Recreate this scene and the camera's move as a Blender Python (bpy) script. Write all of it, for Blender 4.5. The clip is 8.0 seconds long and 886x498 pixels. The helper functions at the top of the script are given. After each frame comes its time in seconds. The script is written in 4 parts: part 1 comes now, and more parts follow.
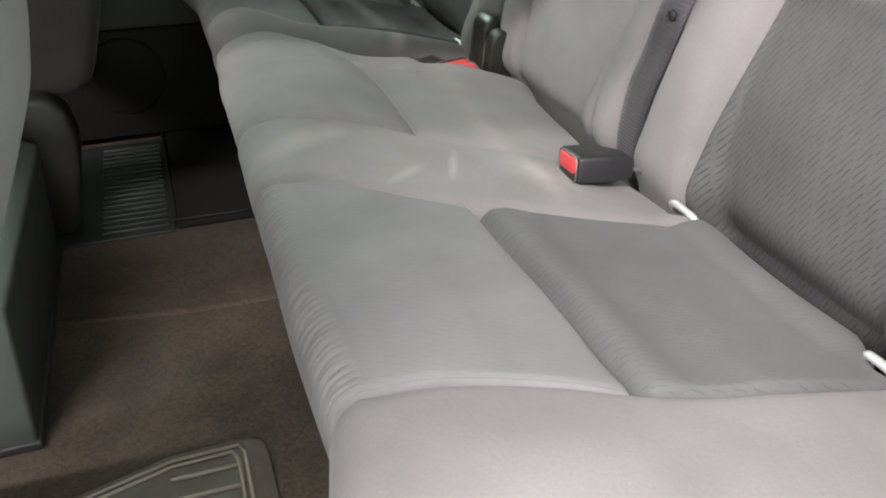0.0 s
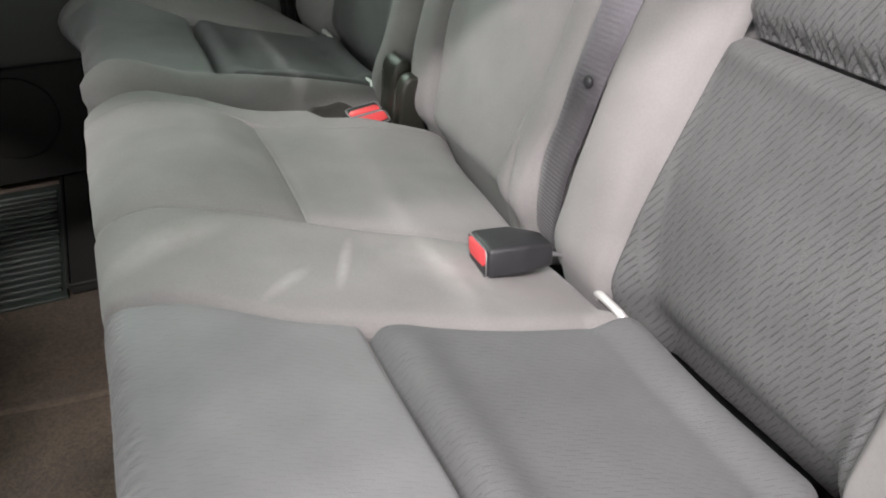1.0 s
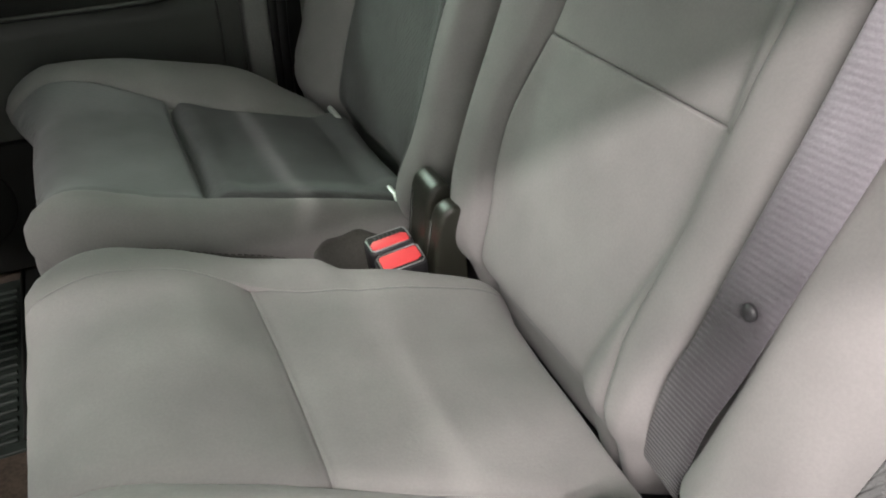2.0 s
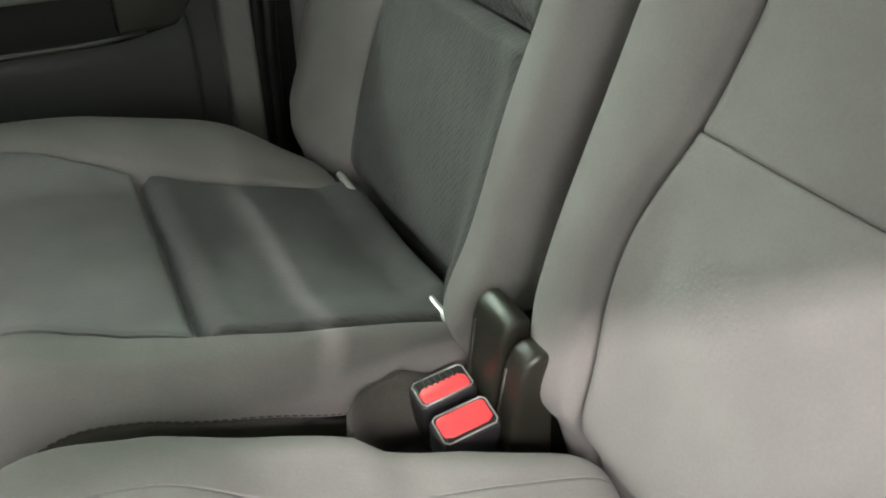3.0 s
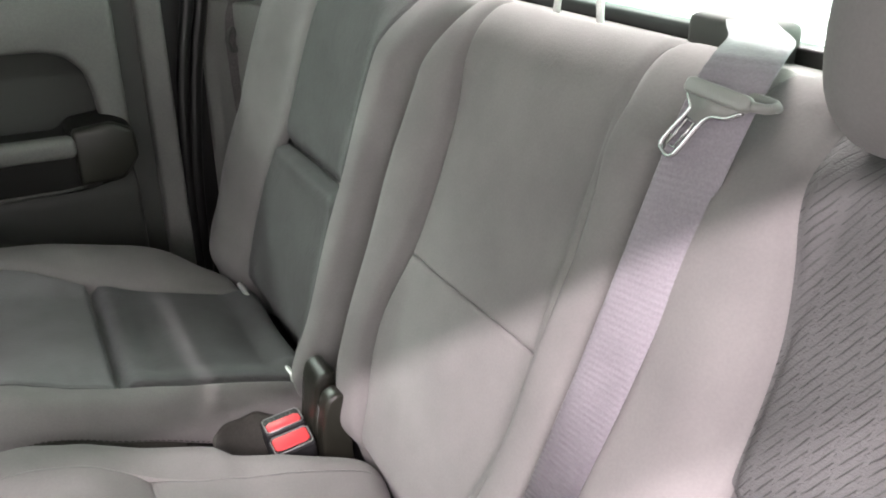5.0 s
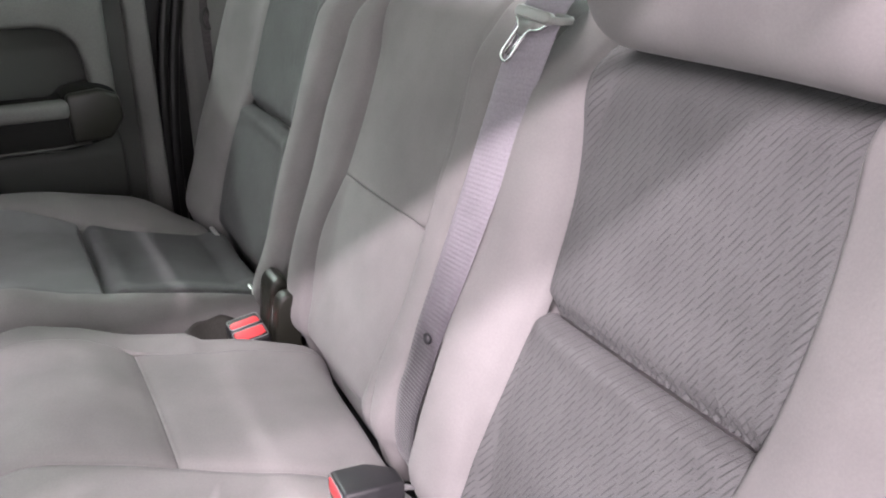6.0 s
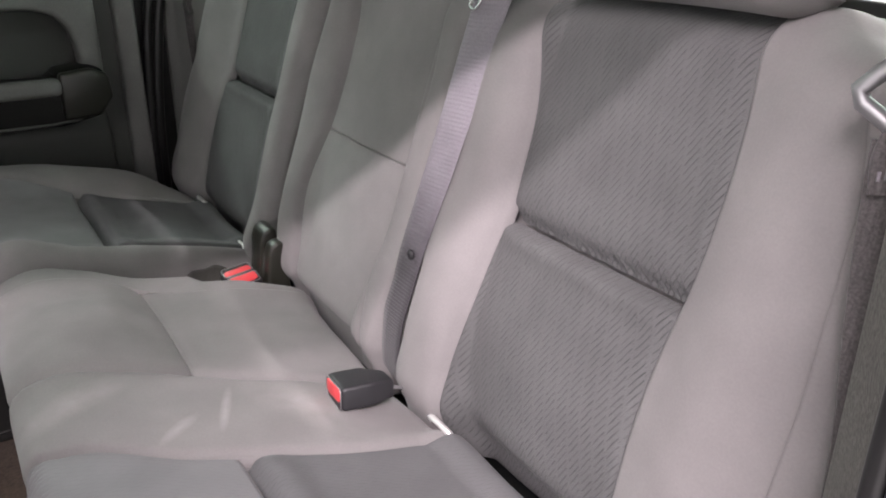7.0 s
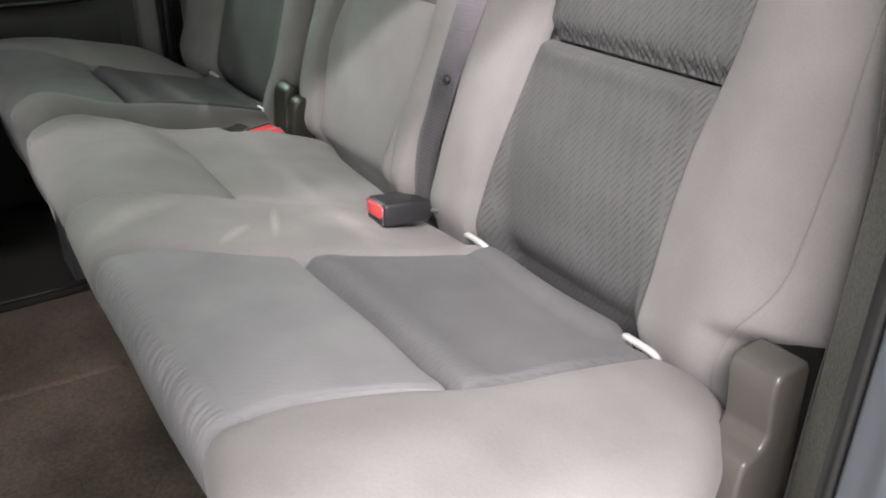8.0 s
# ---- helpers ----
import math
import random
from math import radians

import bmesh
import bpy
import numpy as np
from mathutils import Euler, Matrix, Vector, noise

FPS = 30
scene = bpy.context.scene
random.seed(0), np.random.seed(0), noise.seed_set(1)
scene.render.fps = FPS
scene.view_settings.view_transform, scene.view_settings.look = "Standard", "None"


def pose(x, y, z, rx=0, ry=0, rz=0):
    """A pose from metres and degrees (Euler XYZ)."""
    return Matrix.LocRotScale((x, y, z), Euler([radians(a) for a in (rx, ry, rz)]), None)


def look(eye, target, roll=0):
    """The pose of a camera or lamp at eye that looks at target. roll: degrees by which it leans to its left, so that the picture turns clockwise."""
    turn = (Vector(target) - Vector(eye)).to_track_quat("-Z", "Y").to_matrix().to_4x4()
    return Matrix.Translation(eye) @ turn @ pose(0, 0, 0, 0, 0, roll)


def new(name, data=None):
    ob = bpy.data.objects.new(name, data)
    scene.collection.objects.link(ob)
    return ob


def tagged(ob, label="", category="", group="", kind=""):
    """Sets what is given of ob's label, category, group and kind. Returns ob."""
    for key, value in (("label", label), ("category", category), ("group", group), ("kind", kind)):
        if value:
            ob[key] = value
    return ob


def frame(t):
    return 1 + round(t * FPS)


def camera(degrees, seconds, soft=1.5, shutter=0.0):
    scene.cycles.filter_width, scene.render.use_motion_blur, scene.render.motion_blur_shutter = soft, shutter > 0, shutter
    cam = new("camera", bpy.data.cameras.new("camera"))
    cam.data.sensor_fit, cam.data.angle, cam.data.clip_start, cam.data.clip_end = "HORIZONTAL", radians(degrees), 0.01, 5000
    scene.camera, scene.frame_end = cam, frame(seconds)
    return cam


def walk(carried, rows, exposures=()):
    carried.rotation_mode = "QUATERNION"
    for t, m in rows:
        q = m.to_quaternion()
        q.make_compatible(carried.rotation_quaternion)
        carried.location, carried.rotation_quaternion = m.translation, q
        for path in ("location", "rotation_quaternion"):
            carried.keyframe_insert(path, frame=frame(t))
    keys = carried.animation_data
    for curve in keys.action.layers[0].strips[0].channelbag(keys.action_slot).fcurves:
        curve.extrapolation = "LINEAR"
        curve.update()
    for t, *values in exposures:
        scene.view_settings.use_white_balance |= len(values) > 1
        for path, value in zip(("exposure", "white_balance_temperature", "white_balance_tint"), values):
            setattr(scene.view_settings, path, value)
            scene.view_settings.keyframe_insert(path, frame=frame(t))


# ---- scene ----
cam = camera(57.3, 8.0, soft=1.9)
PATH = [
    (0, (-0.501, -0.023, 0.771), (0.077, 1.6, -0.245), 0.1),
    (0.5, (-0.445, 0.03, 0.788), (0.199, 1.623, -0.235), -0.5),
    (1, (-0.387, 0.104, 0.81), (0.279, 1.673, -0.236), -0.6),
    (1.5, (-0.347, 0.241, 0.852), (0.316, 1.794, -0.218), -1.1),
    (2, (-0.318, 0.421, 0.86), (0.358, 1.963, -0.22), -1.2),
    (3.3, (-0.283, 0.73, 0.845), (0.472, 2.218, -0.257), -0.3),
    (3.5, (-0.281, 0.718, 0.86), (0.473, 2.221, -0.223), -0.2),
    (4, (-0.268, 0.648, 0.947), (0.506, 2.19, -0.065), -0.4),
    (4.2, (-0.275, 0.603, 0.987), (0.528, 2.162, 0.026), 0.1),
    (5.3, (-0.293, 0.224, 1.012), (0.581, 1.82, 0.183), -0.0),
    (5.5, (-0.307, 0.174, 1.01), (0.572, 1.772, 0.189), 0.1),
    (6, (-0.336, 0.056, 0.987), (0.568, 1.643, 0.171), 0.3),
    (6.5, (-0.366, -0.013, 0.961), (0.586, 1.556, 0.165), 0.3),
    (7, (-0.437, -0.074, 0.945), (0.553, 1.475, 0.158), 0.3),
    (7.5, (-0.497, -0.113, 0.911), (0.522, 1.417, 0.121), 0.3),
    (8, (-0.557, -0.122, 0.824), (0.451, 1.347, -0.085), 0.5),
]
LIGHT = [(0, 0.1, 6650, 12), (0.5, 0.2, 6650, 13), (1, 0.27, 6600, 13), (1.5, 0.07, 6700, 12), (2, 0.26, 6800, 12), (3.5, 0.75, 6950, 14), (4, 0.77, 6950, 17), (5.5, 0.66, 6600, 26), (6, 0.65, 6550, 28), (6.5, 0.24, 6600, 27), (7, 0.16, 6640, 24), (7.5, 0.2, 6650, 21), (8, 0.12, 6650, 15)]
walk(cam, [(t, look(eye, target, roll)) for t, eye, target, roll in PATH], LIGHT)

# ---- light ----
world = bpy.data.worlds.new("world")
scene.world = world
world.use_nodes = True
wbg = world.node_tree.nodes["Background"]
wbg.inputs[0].default_value = (0.94, 1.0, 0.97, 1)
wbg.inputs[1].default_value = 2.6


def area_lamp(name, eye, target, sx, sy, watts, colour):
    data = bpy.data.lights.new(name, "AREA")
    data.shape, data.size, data.size_y, data.energy, data.color = "RECTANGLE", sx, sy, watts, colour
    ob = new(name, data)
    ob.matrix_world = look(eye, target)
    return ob


area_lamp("shop_tube_light", (-3.2, -2.96, 3.73), (-3.2, 0.7, 0.7), 4.8, 0.1, 520, (1.0, 0.945, 0.965))
area_lamp("shop_near_tube_light", (-3.2, -2.12, 3.73), (-3.2, 0.7, 0.6), 4.8, 0.1, 392, (1.0, 0.945, 0.965))
area_lamp("shop_far_tube_light", (-1.5, 4.3, 3.15), (-0.6, 1.6, 0.6), 3.0, 0.12, 85, (0.82, 1.0, 0.9))
area_lamp("shop_rear_tube_light", (1.53, 2.0, 3.05), (-0.2, 2.0, 0.4), 0.9, 0.11, 150, (1.0, 0.99, 0.97))
# Unseen fill lamp added to brighten the shutter outside the rear window.
area_lamp("shutter_fill_light", (2.6, 1.0, 2.6), (3.9, 1.0, 1.4), 2.5, 0.3, 450, (1.0, 0.98, 0.95))


# ---- materials ----
def material(name, colour, rough=0.7, metal=0.0, sheen=0.0):
    m = bpy.data.materials.new(name)
    m.use_nodes = True
    b = m.node_tree.nodes["Principled BSDF"]
    b.inputs["Base Color"].default_value = (*colour, 1)
    b.inputs["Roughness"].default_value = rough
    b.inputs["Metallic"].default_value = metal
    if sheen:
        b.inputs["Sheen Weight"].default_value = sheen
        b.inputs["Sheen Roughness"].default_value = 0.5
        b.inputs["Specular IOR Level"].default_value = 0.15
    return m


def node(m, kind, **inputs):
    n = m.node_tree.nodes.new(kind)
    for key, value in inputs.items():
        n.inputs[key.replace("_", " ")].default_value = value
    return n


def mix_noise(m, low, high, scale, detail=4.0, second=None, spread=(0.86, 1.1)):
    """Colour between low and high by noise at object scale, with a second, larger mottling."""
    t = m.node_tree
    coord = node(m, "ShaderNodeTexCoord")
    n1 = node(m, "ShaderNodeTexNoise", Scale=scale, Detail=detail)
    t.links.new(coord.outputs["Object"], n1.inputs["Vector"])
    ramp = node(m, "ShaderNodeValToRGB")
    ramp.color_ramp.elements[0].position, ramp.color_ramp.elements[1].position = 0.32, 0.68
    ramp.color_ramp.elements[0].color, ramp.color_ramp.elements[1].color = (*low, 1), (*high, 1)
    t.links.new(n1.outputs["Fac"], ramp.inputs["Fac"])
    out = ramp.outputs["Color"]
    if second:
        n2 = node(m, "ShaderNodeTexNoise", Scale=second, Detail=3.0)
        t.links.new(coord.outputs["Object"], n2.inputs["Vector"])
        r2 = node(m, "ShaderNodeMapRange")
        r2.inputs["From Min"].default_value, r2.inputs["From Max"].default_value = 0.3, 0.7
        r2.inputs["To Min"].default_value, r2.inputs["To Max"].default_value = spread
        t.links.new(n2.outputs["Fac"], r2.inputs["Value"])
        mul = node(m, "ShaderNodeVectorMath")
        mul.operation = "SCALE"
        t.links.new(out, mul.inputs[0])
        t.links.new(r2.outputs["Result"], mul.inputs["Scale"])
        out = mul.outputs["Vector"]
    t.links.new(out, t.nodes["Principled BSDF"].inputs["Base Color"])
    return coord, out


def bump(m, height, strength, distance):
    t = m.node_tree
    b = node(m, "ShaderNodeBump", Strength=strength, Distance=distance)
    t.links.new(height, b.inputs["Height"])
    t.links.new(b.outputs["Normal"], t.nodes["Principled BSDF"].inputs["Normal"])
    return b


def noise_bump(m, scale, strength, distance, detail=3.0):
    coord = node(m, "ShaderNodeTexCoord")
    n = node(m, "ShaderNodeTexNoise", Scale=scale, Detail=detail)
    m.node_tree.links.new(coord.outputs["Object"], n.inputs["Vector"])
    bump(m, n.outputs["Fac"], strength, distance)


def plain_fabric(name, low, high, marks=()):
    """Flat knit with fine grain; marks are chalky rubbed streaks: (x, y, half length, half width, turn, strength)."""
    m = material(name, high, 0.9, sheen=0.1)
    t = m.node_tree
    coord, out = mix_noise(m, low, high, 420.0, 3.0, 9.0)
    for x, y, hl, hw, turn, strength in marks:
        mp = node(m, "ShaderNodeMapping")
        mp.vector_type = "TEXTURE"
        mp.inputs["Location"].default_value = (x, y, 0.4)
        mp.inputs["Rotation"].default_value = (0, 0, radians(turn))
        mp.inputs["Scale"].default_value = (hl, hw, 0.3)
        g = node(m, "ShaderNodeTexGradient")
        g.gradient_type = "SPHERICAL"
        n = node(m, "ShaderNodeTexNoise", Scale=45.0, Detail=3.0)
        t.links.new(coord.outputs["Object"], n.inputs["Vector"])
        t.links.new(coord.outputs["Object"], mp.inputs["Vector"])
        t.links.new(mp.outputs["Vector"], g.inputs["Vector"])
        mul = node(m, "ShaderNodeMath")
        mul.operation = "MULTIPLY"
        t.links.new(g.outputs["Fac"], mul.inputs[0])
        t.links.new(n.outputs["Fac"], mul.inputs[1])
        k = node(m, "ShaderNodeMath")
        k.operation, k.use_clamp = "MULTIPLY", True
        k.inputs[1].default_value = strength
        t.links.new(mul.outputs[0], k.inputs[0])
        mx = node(m, "ShaderNodeMix")
        mx.data_type = "RGBA"
        t.links.new(k.outputs[0], mx.inputs["Factor"])
        t.links.new(out, mx.inputs["A"])
        mx.inputs["B"].default_value = (0.5, 0.47, 0.46, 1)
        out = mx.outputs["Result"]
        t.links.new(out, t.nodes["Principled BSDF"].inputs["Base Color"])
    n = node(m, "ShaderNodeTexNoise", Scale=260.0, Detail=4.0)
    n.inputs["Roughness"].default_value = 0.65
    t.links.new(coord.outputs["Object"], n.inputs["Vector"])
    bump(m, n.outputs["Fac"], 0.22, 0.0012)
    return m


def woven_fabric(name, base, dash, axes, turn, mortar=0.24, relief=0.5, pitch=0.0048, dash_length=0.017):
    """Darker insert cloth with staggered slanting dashes. axes: which object axes span the cloth."""
    m = material(name, base, 0.9, sheen=0.08)
    t = m.node_tree
    coord = node(m, "ShaderNodeTexCoord")
    sep = node(m, "ShaderNodeSeparateXYZ")
    com = node(m, "ShaderNodeCombineXYZ")
    t.links.new(coord.outputs["Object"], sep.inputs[0])
    t.links.new(sep.outputs[axes[0]], com.inputs[0])
    t.links.new(sep.outputs[axes[1]], com.inputs[1])
    warp = node(m, "ShaderNodeTexNoise", Scale=60.0, Detail=2.0)
    t.links.new(com.outputs[0], warp.inputs["Vector"])
    add = node(m, "ShaderNodeVectorMath")
    add.operation = "MULTIPLY_ADD"
    add.inputs[1].default_value = (0.0022, 0.0022, 0)
    t.links.new(warp.outputs["Color"], add.inputs[0])
    t.links.new(com.outputs[0], add.inputs[2])
    mp = node(m, "ShaderNodeMapping")
    mp.inputs["Rotation"].default_value = (0, 0, radians(turn))
    t.links.new(add.outputs[0], mp.inputs["Vector"])
    split = node(m, "ShaderNodeSeparateXYZ")
    t.links.new(mp.outputs[0], split.inputs[0])

    def calc(op, a, b=None, c=None):
        n = node(m, "ShaderNodeMath")
        n.operation = op
        for k, v in enumerate((a, b, c)):
            if isinstance(v, (int, float)):
                n.inputs[k].default_value = v
            elif v is not None:
                t.links.new(v, n.inputs[k])
        return n.outputs[0]

    row = calc("DIVIDE", split.outputs[1], pitch)
    lengthwise = calc("FRACT", calc("MULTIPLY_ADD", calc("FLOOR", row), 0.24, calc("DIVIDE", split.outputs[0], dash_length)))
    across = calc("ABSOLUTE", calc("SUBTRACT", calc("FRACT", calc("MULTIPLY_ADD", lengthwise, 0.5, row)), 0.5))
    line = calc("SMOOTH_MIN", calc("MULTIPLY", calc("SUBTRACT", mortar, across), 7.0), 1.0, 0.2)
    gap = calc("MULTIPLY", calc("ABSOLUTE", calc("SUBTRACT", lengthwise, 0.5)), 2.0)
    ends = calc("MINIMUM", calc("MULTIPLY", calc("SUBTRACT", 0.97, gap), 8.0), 1.0)
    fade = node(m, "ShaderNodeTexNoise", Scale=70.0, Detail=4.0)
    t.links.new(com.outputs[0], fade.inputs["Vector"])
    worn = calc("MAXIMUM", calc("MULTIPLY_ADD", fade.outputs["Fac"], 2.6, -0.5), 0.1)
    mask = calc("MULTIPLY", calc("MULTIPLY", calc("MAXIMUM", line, 0.0), calc("MAXIMUM", ends, 0.0)), worn)
    tint = node(m, "ShaderNodeMix")
    tint.data_type = "RGBA"
    t.links.new(mask, tint.inputs["Factor"])
    tint.inputs["A"].default_value = (*base, 1)
    tint.inputs["B"].default_value = (*dash, 1)
    big = node(m, "ShaderNodeTexNoise", Scale=14.0, Detail=3.0)
    t.links.new(coord.outputs["Object"], big.inputs["Vector"])
    r2 = node(m, "ShaderNodeMapRange")
    r2.inputs["From Min"].default_value, r2.inputs["From Max"].default_value = 0.3, 0.7
    r2.inputs["To Min"].default_value, r2.inputs["To Max"].default_value = 0.9, 1.1
    t.links.new(big.outputs["Fac"], r2.inputs["Value"])
    mul = node(m, "ShaderNodeVectorMath")
    mul.operation = "SCALE"
    t.links.new(tint.outputs["Result"], mul.inputs[0])
    t.links.new(r2.outputs["Result"], mul.inputs["Scale"])
    t.links.new(mul.outputs["Vector"], t.nodes["Principled BSDF"].inputs["Base Color"])
    grain = node(m, "ShaderNodeTexNoise", Scale=600.0, Detail=2.0)
    t.links.new(coord.outputs["Object"], grain.inputs["Vector"])
    h = node(m, "ShaderNodeMath")
    h.operation = "MULTIPLY_ADD"
    t.links.new(mask, h.inputs[0])
    h.inputs[1].default_value = -0.8
    t.links.new(grain.outputs["Fac"], h.inputs[2])
    bump(m, h.outputs[0], relief, 0.0015)
    return m


MARKS = (
    (-0.223, 0.725, 0.058, 0.007, 68, 0.8),
    (-0.283, 0.694, 0.04, 0.009, 42, 0.65),
    (-0.37, 0.79, 0.075, 0.028, 23, 0.5),
    (-0.13, 0.70, 0.11, 0.045, -56, 0.4),
)
CLOTH = plain_fabric("grey_seat_cloth", (0.204, 0.1945, 0.192), (0.219, 0.2085, 0.205), MARKS)
CLOTH_BACK = plain_fabric("grey_seat_back_cloth", (0.204, 0.1945, 0.192), (0.219, 0.2085, 0.205))
WEAVE_BACK = woven_fabric("dark_woven_cloth_back", (0.099, 0.1005, 0.0995), (0.045, 0.046, 0.046), (1, 2), 54, 0.14, 0.7, 0.0061, 0.023)
# Seat insert in two tones: darker behind the crease, lighter before it.
WEAVE_SEAT = woven_fabric("darker_woven_cloth_seat_rear", (0.114, 0.1145, 0.116), (0.082, 0.083, 0.085), (1, 0), 58, 0.13, 0.22, 0.0062, 0.012)
WEAVE_FRONT = woven_fabric("lighter_woven_cloth_seat_front", (0.184, 0.184, 0.187), (0.162, 0.162, 0.165), (1, 0), 58, 0.13, 0.12, 0.0062, 0.012)
SIDE_CLOTH = plain_fabric("dark_side_cloth", (0.05, 0.05, 0.043), (0.062, 0.06, 0.053))
POUCH = plain_fabric("dark_pocket_cloth", (0.05, 0.05, 0.044), (0.064, 0.063, 0.056))
WEBBING = material("lilac_grey_webbing", (0.28, 0.26, 0.285), 0.5, sheen=0.2)
DARK_WEBBING = material("dark_grey_webbing", (0.12, 0.11, 0.11), 0.6, sheen=0.2)
for wm, low, high, way, fine in ((WEBBING, (0.255, 0.236, 0.262), (0.295, 0.273, 0.302), "Z", 65.0), (DARK_WEBBING, (0.06, 0.055, 0.055), (0.11, 0.10, 0.10), "Y", 70.0)):
    mix_noise(wm, low, high, 500.0, 2.0, 12.0)
    wc = node(wm, "ShaderNodeTexCoord")
    ww = node(wm, "ShaderNodeTexWave", Scale=fine, Distortion=1.5, Detail=2.0, Detail_Scale=4.0)
    ww.bands_direction = way
    wm.node_tree.links.new(wc.outputs["Object"], ww.inputs["Vector"])
    bump(wm, ww.outputs["Fac"], 0.4 if way == "Z" else 0.6, 0.001)
# Shade between the bolsters, painted as webbing that darkens towards its lower end.
shade_tree = WEBBING.node_tree
shade_co = node(WEBBING, "ShaderNodeTexCoord")
shade_xyz = node(WEBBING, "ShaderNodeSeparateXYZ")
shade_tree.links.new(shade_co.outputs["Object"], shade_xyz.inputs[0])
shade_noise = node(WEBBING, "ShaderNodeTexNoise", Scale=22.0, Detail=4.0)
shade_tree.links.new(shade_co.outputs["Object"], shade_noise.inputs["Vector"])
shade_sum = node(WEBBING, "ShaderNodeMath")
shade_sum.operation = "MULTIPLY_ADD"
shade_sum.inputs[1].default_value = 0.06
shade_tree.links.new(shade_noise.outputs["Fac"], shade_sum.inputs[0])
shade_tree.links.new(shade_xyz.outputs["Z"], shade_sum.inputs[2])
shade_map = node(WEBBING, "ShaderNodeMapRange")
shade_map.inputs["From Min"].default_value, shade_map.inputs["From Max"].default_value = 0.56, 0.73
shade_map.inputs["To Min"].default_value, shade_map.inputs["To Max"].default_value = 0.15, 1.0
shade_tree.links.new(shade_sum.outputs[0], shade_map.inputs["Value"])
shade_mul = node(WEBBING, "ShaderNodeVectorMath")
shade_mul.operation = "SCALE"
shade_base = shade_tree.nodes["Principled BSDF"].inputs["Base Color"]
shade_tree.links.new(shade_base.links[0].from_socket, shade_mul.inputs[0])
shade_tree.links.new(shade_map.outputs["Result"], shade_mul.inputs["Scale"])
shade_tree.links.new(shade_mul.outputs["Vector"], shade_base)
BLACK_PLASTIC = material("black_grained_plastic", (0.022, 0.022, 0.024), 0.45)
noise_bump(BLACK_PLASTIC, 900, 0.25, 0.0006)
DARK_TRIM = material("dark_grey_trim_plastic", (0.05, 0.052, 0.047), 0.5)
noise_bump(DARK_TRIM, 700, 0.3, 0.0008)
# Olive base lowered so that it holds the shade on the paired hinge covers.
OLIVE = material("darkened_olive_plastic", (0.02, 0.02, 0.015), 0.38)
noise_bump(OLIVE, 700, 0.3, 0.0008)
GREY_TRIM = material("grey_trim_plastic", (0.15, 0.15, 0.142), 0.55)
mix_noise(GREY_TRIM, (0.14, 0.14, 0.132), (0.16, 0.16, 0.15), 300, 3, 6)
noise_bump(GREY_TRIM, 260, 0.35, 0.0012)
PILLAR = material("coarse_grained_pillar_trim", (0.085, 0.08, 0.07), 0.55)
mix_noise(PILLAR, (0.075, 0.071, 0.064), (0.18, 0.172, 0.156), 330, 3, 12)
noise_bump(PILLAR, 330, 0.6, 0.0018, 3)
COVER = material("bronze_grey_cover_plastic", (0.085, 0.08, 0.072), 0.27)
noise_bump(COVER, 900, 0.2, 0.0005)
TONGUE = material("grey_green_tongue_plastic", (0.26, 0.265, 0.25), 0.4)
RED = material("red_release_button", (0.74, 0.06, 0.068), 0.4)
CHROME = material("chrome_steel", (0.62, 0.62, 0.62), 0.25, 1.0)
STEEL = material("satin_grey_steel", (0.34, 0.34, 0.345), 0.48, 0.85)
WIRE = material("bright_zinc_wire", (0.78, 0.78, 0.76), 0.38, 0.6)
CONSOLE = material("dark_green_grey_console_plastic", (0.05, 0.06, 0.056), 0.42)
noise_bump(CONSOLE, 500, 0.2, 0.0006)
RUBBER = material("black_door_rubber", (0.012, 0.012, 0.012), 0.35)
MATT_BLACK = material("matt_black_plastic", (0.012, 0.012, 0.011), 0.6)
MATT_BLACK.node_tree.nodes["Principled BSDF"].inputs["Specular IOR Level"].default_value = 0.2
noise_bump(MATT_BLACK, 700, 0.2, 0.0006)
JAMB = material("blue_grey_jamb_paint", (0.17, 0.19, 0.22), 0.35, 0.3)
noise_bump(JAMB, 30, 0.1, 0.001)
GLASS = material("tinted_window_glass", (0.7, 0.95, 0.84), 0.02)
GLASS.node_tree.nodes["Principled BSDF"].inputs["Transmission Weight"].default_value = 1.0
GLASS.node_tree.nodes["Principled BSDF"].inputs["IOR"].default_value = 1.02
CARPET = material("brown_grey_carpet", (0.05, 0.03, 0.02), 0.95)
mix_noise(CARPET, (0.043, 0.032, 0.023), (0.075, 0.056, 0.041), 180, 5, 6.0, (0.5, 1.45))
noise_bump(CARPET, 320, 0.5, 0.003, 4)
MAT_BROWN = material("brown_rubber_mat", (0.085, 0.066, 0.055), 0.33)
mix_noise(MAT_BROWN, (0.09, 0.07, 0.058), (0.12, 0.094, 0.078), 60, 4, 8)
noise_bump(MAT_BROWN, 500, 0.25, 0.0008)
# Grey seat cloth darkened to hold the shade on the far front seat.
SHADED_FRONT_CLOTH = plain_fabric("shaded_front_seat_cloth", (0.034, 0.033, 0.028), (0.042, 0.041, 0.035))
# Paler than the mat: the highlights on its ridges are put into the colour.
MAT_RIB = material("highlit_brown_rubber_rib", (0.25, 0.205, 0.175), 0.3)
noise_bump(MAT_RIB, 500, 0.2, 0.0006)
MAT_DARK = material("dark_green_grey_rubber_mat", (0.022, 0.029, 0.025), 0.5)
noise_bump(MAT_DARK, 500, 0.25, 0.0008)
ROOF = material("pale_headliner_cloth", (0.65, 0.64, 0.61), 0.95)
noise_bump(ROOF, 500, 0.3, 0.001)
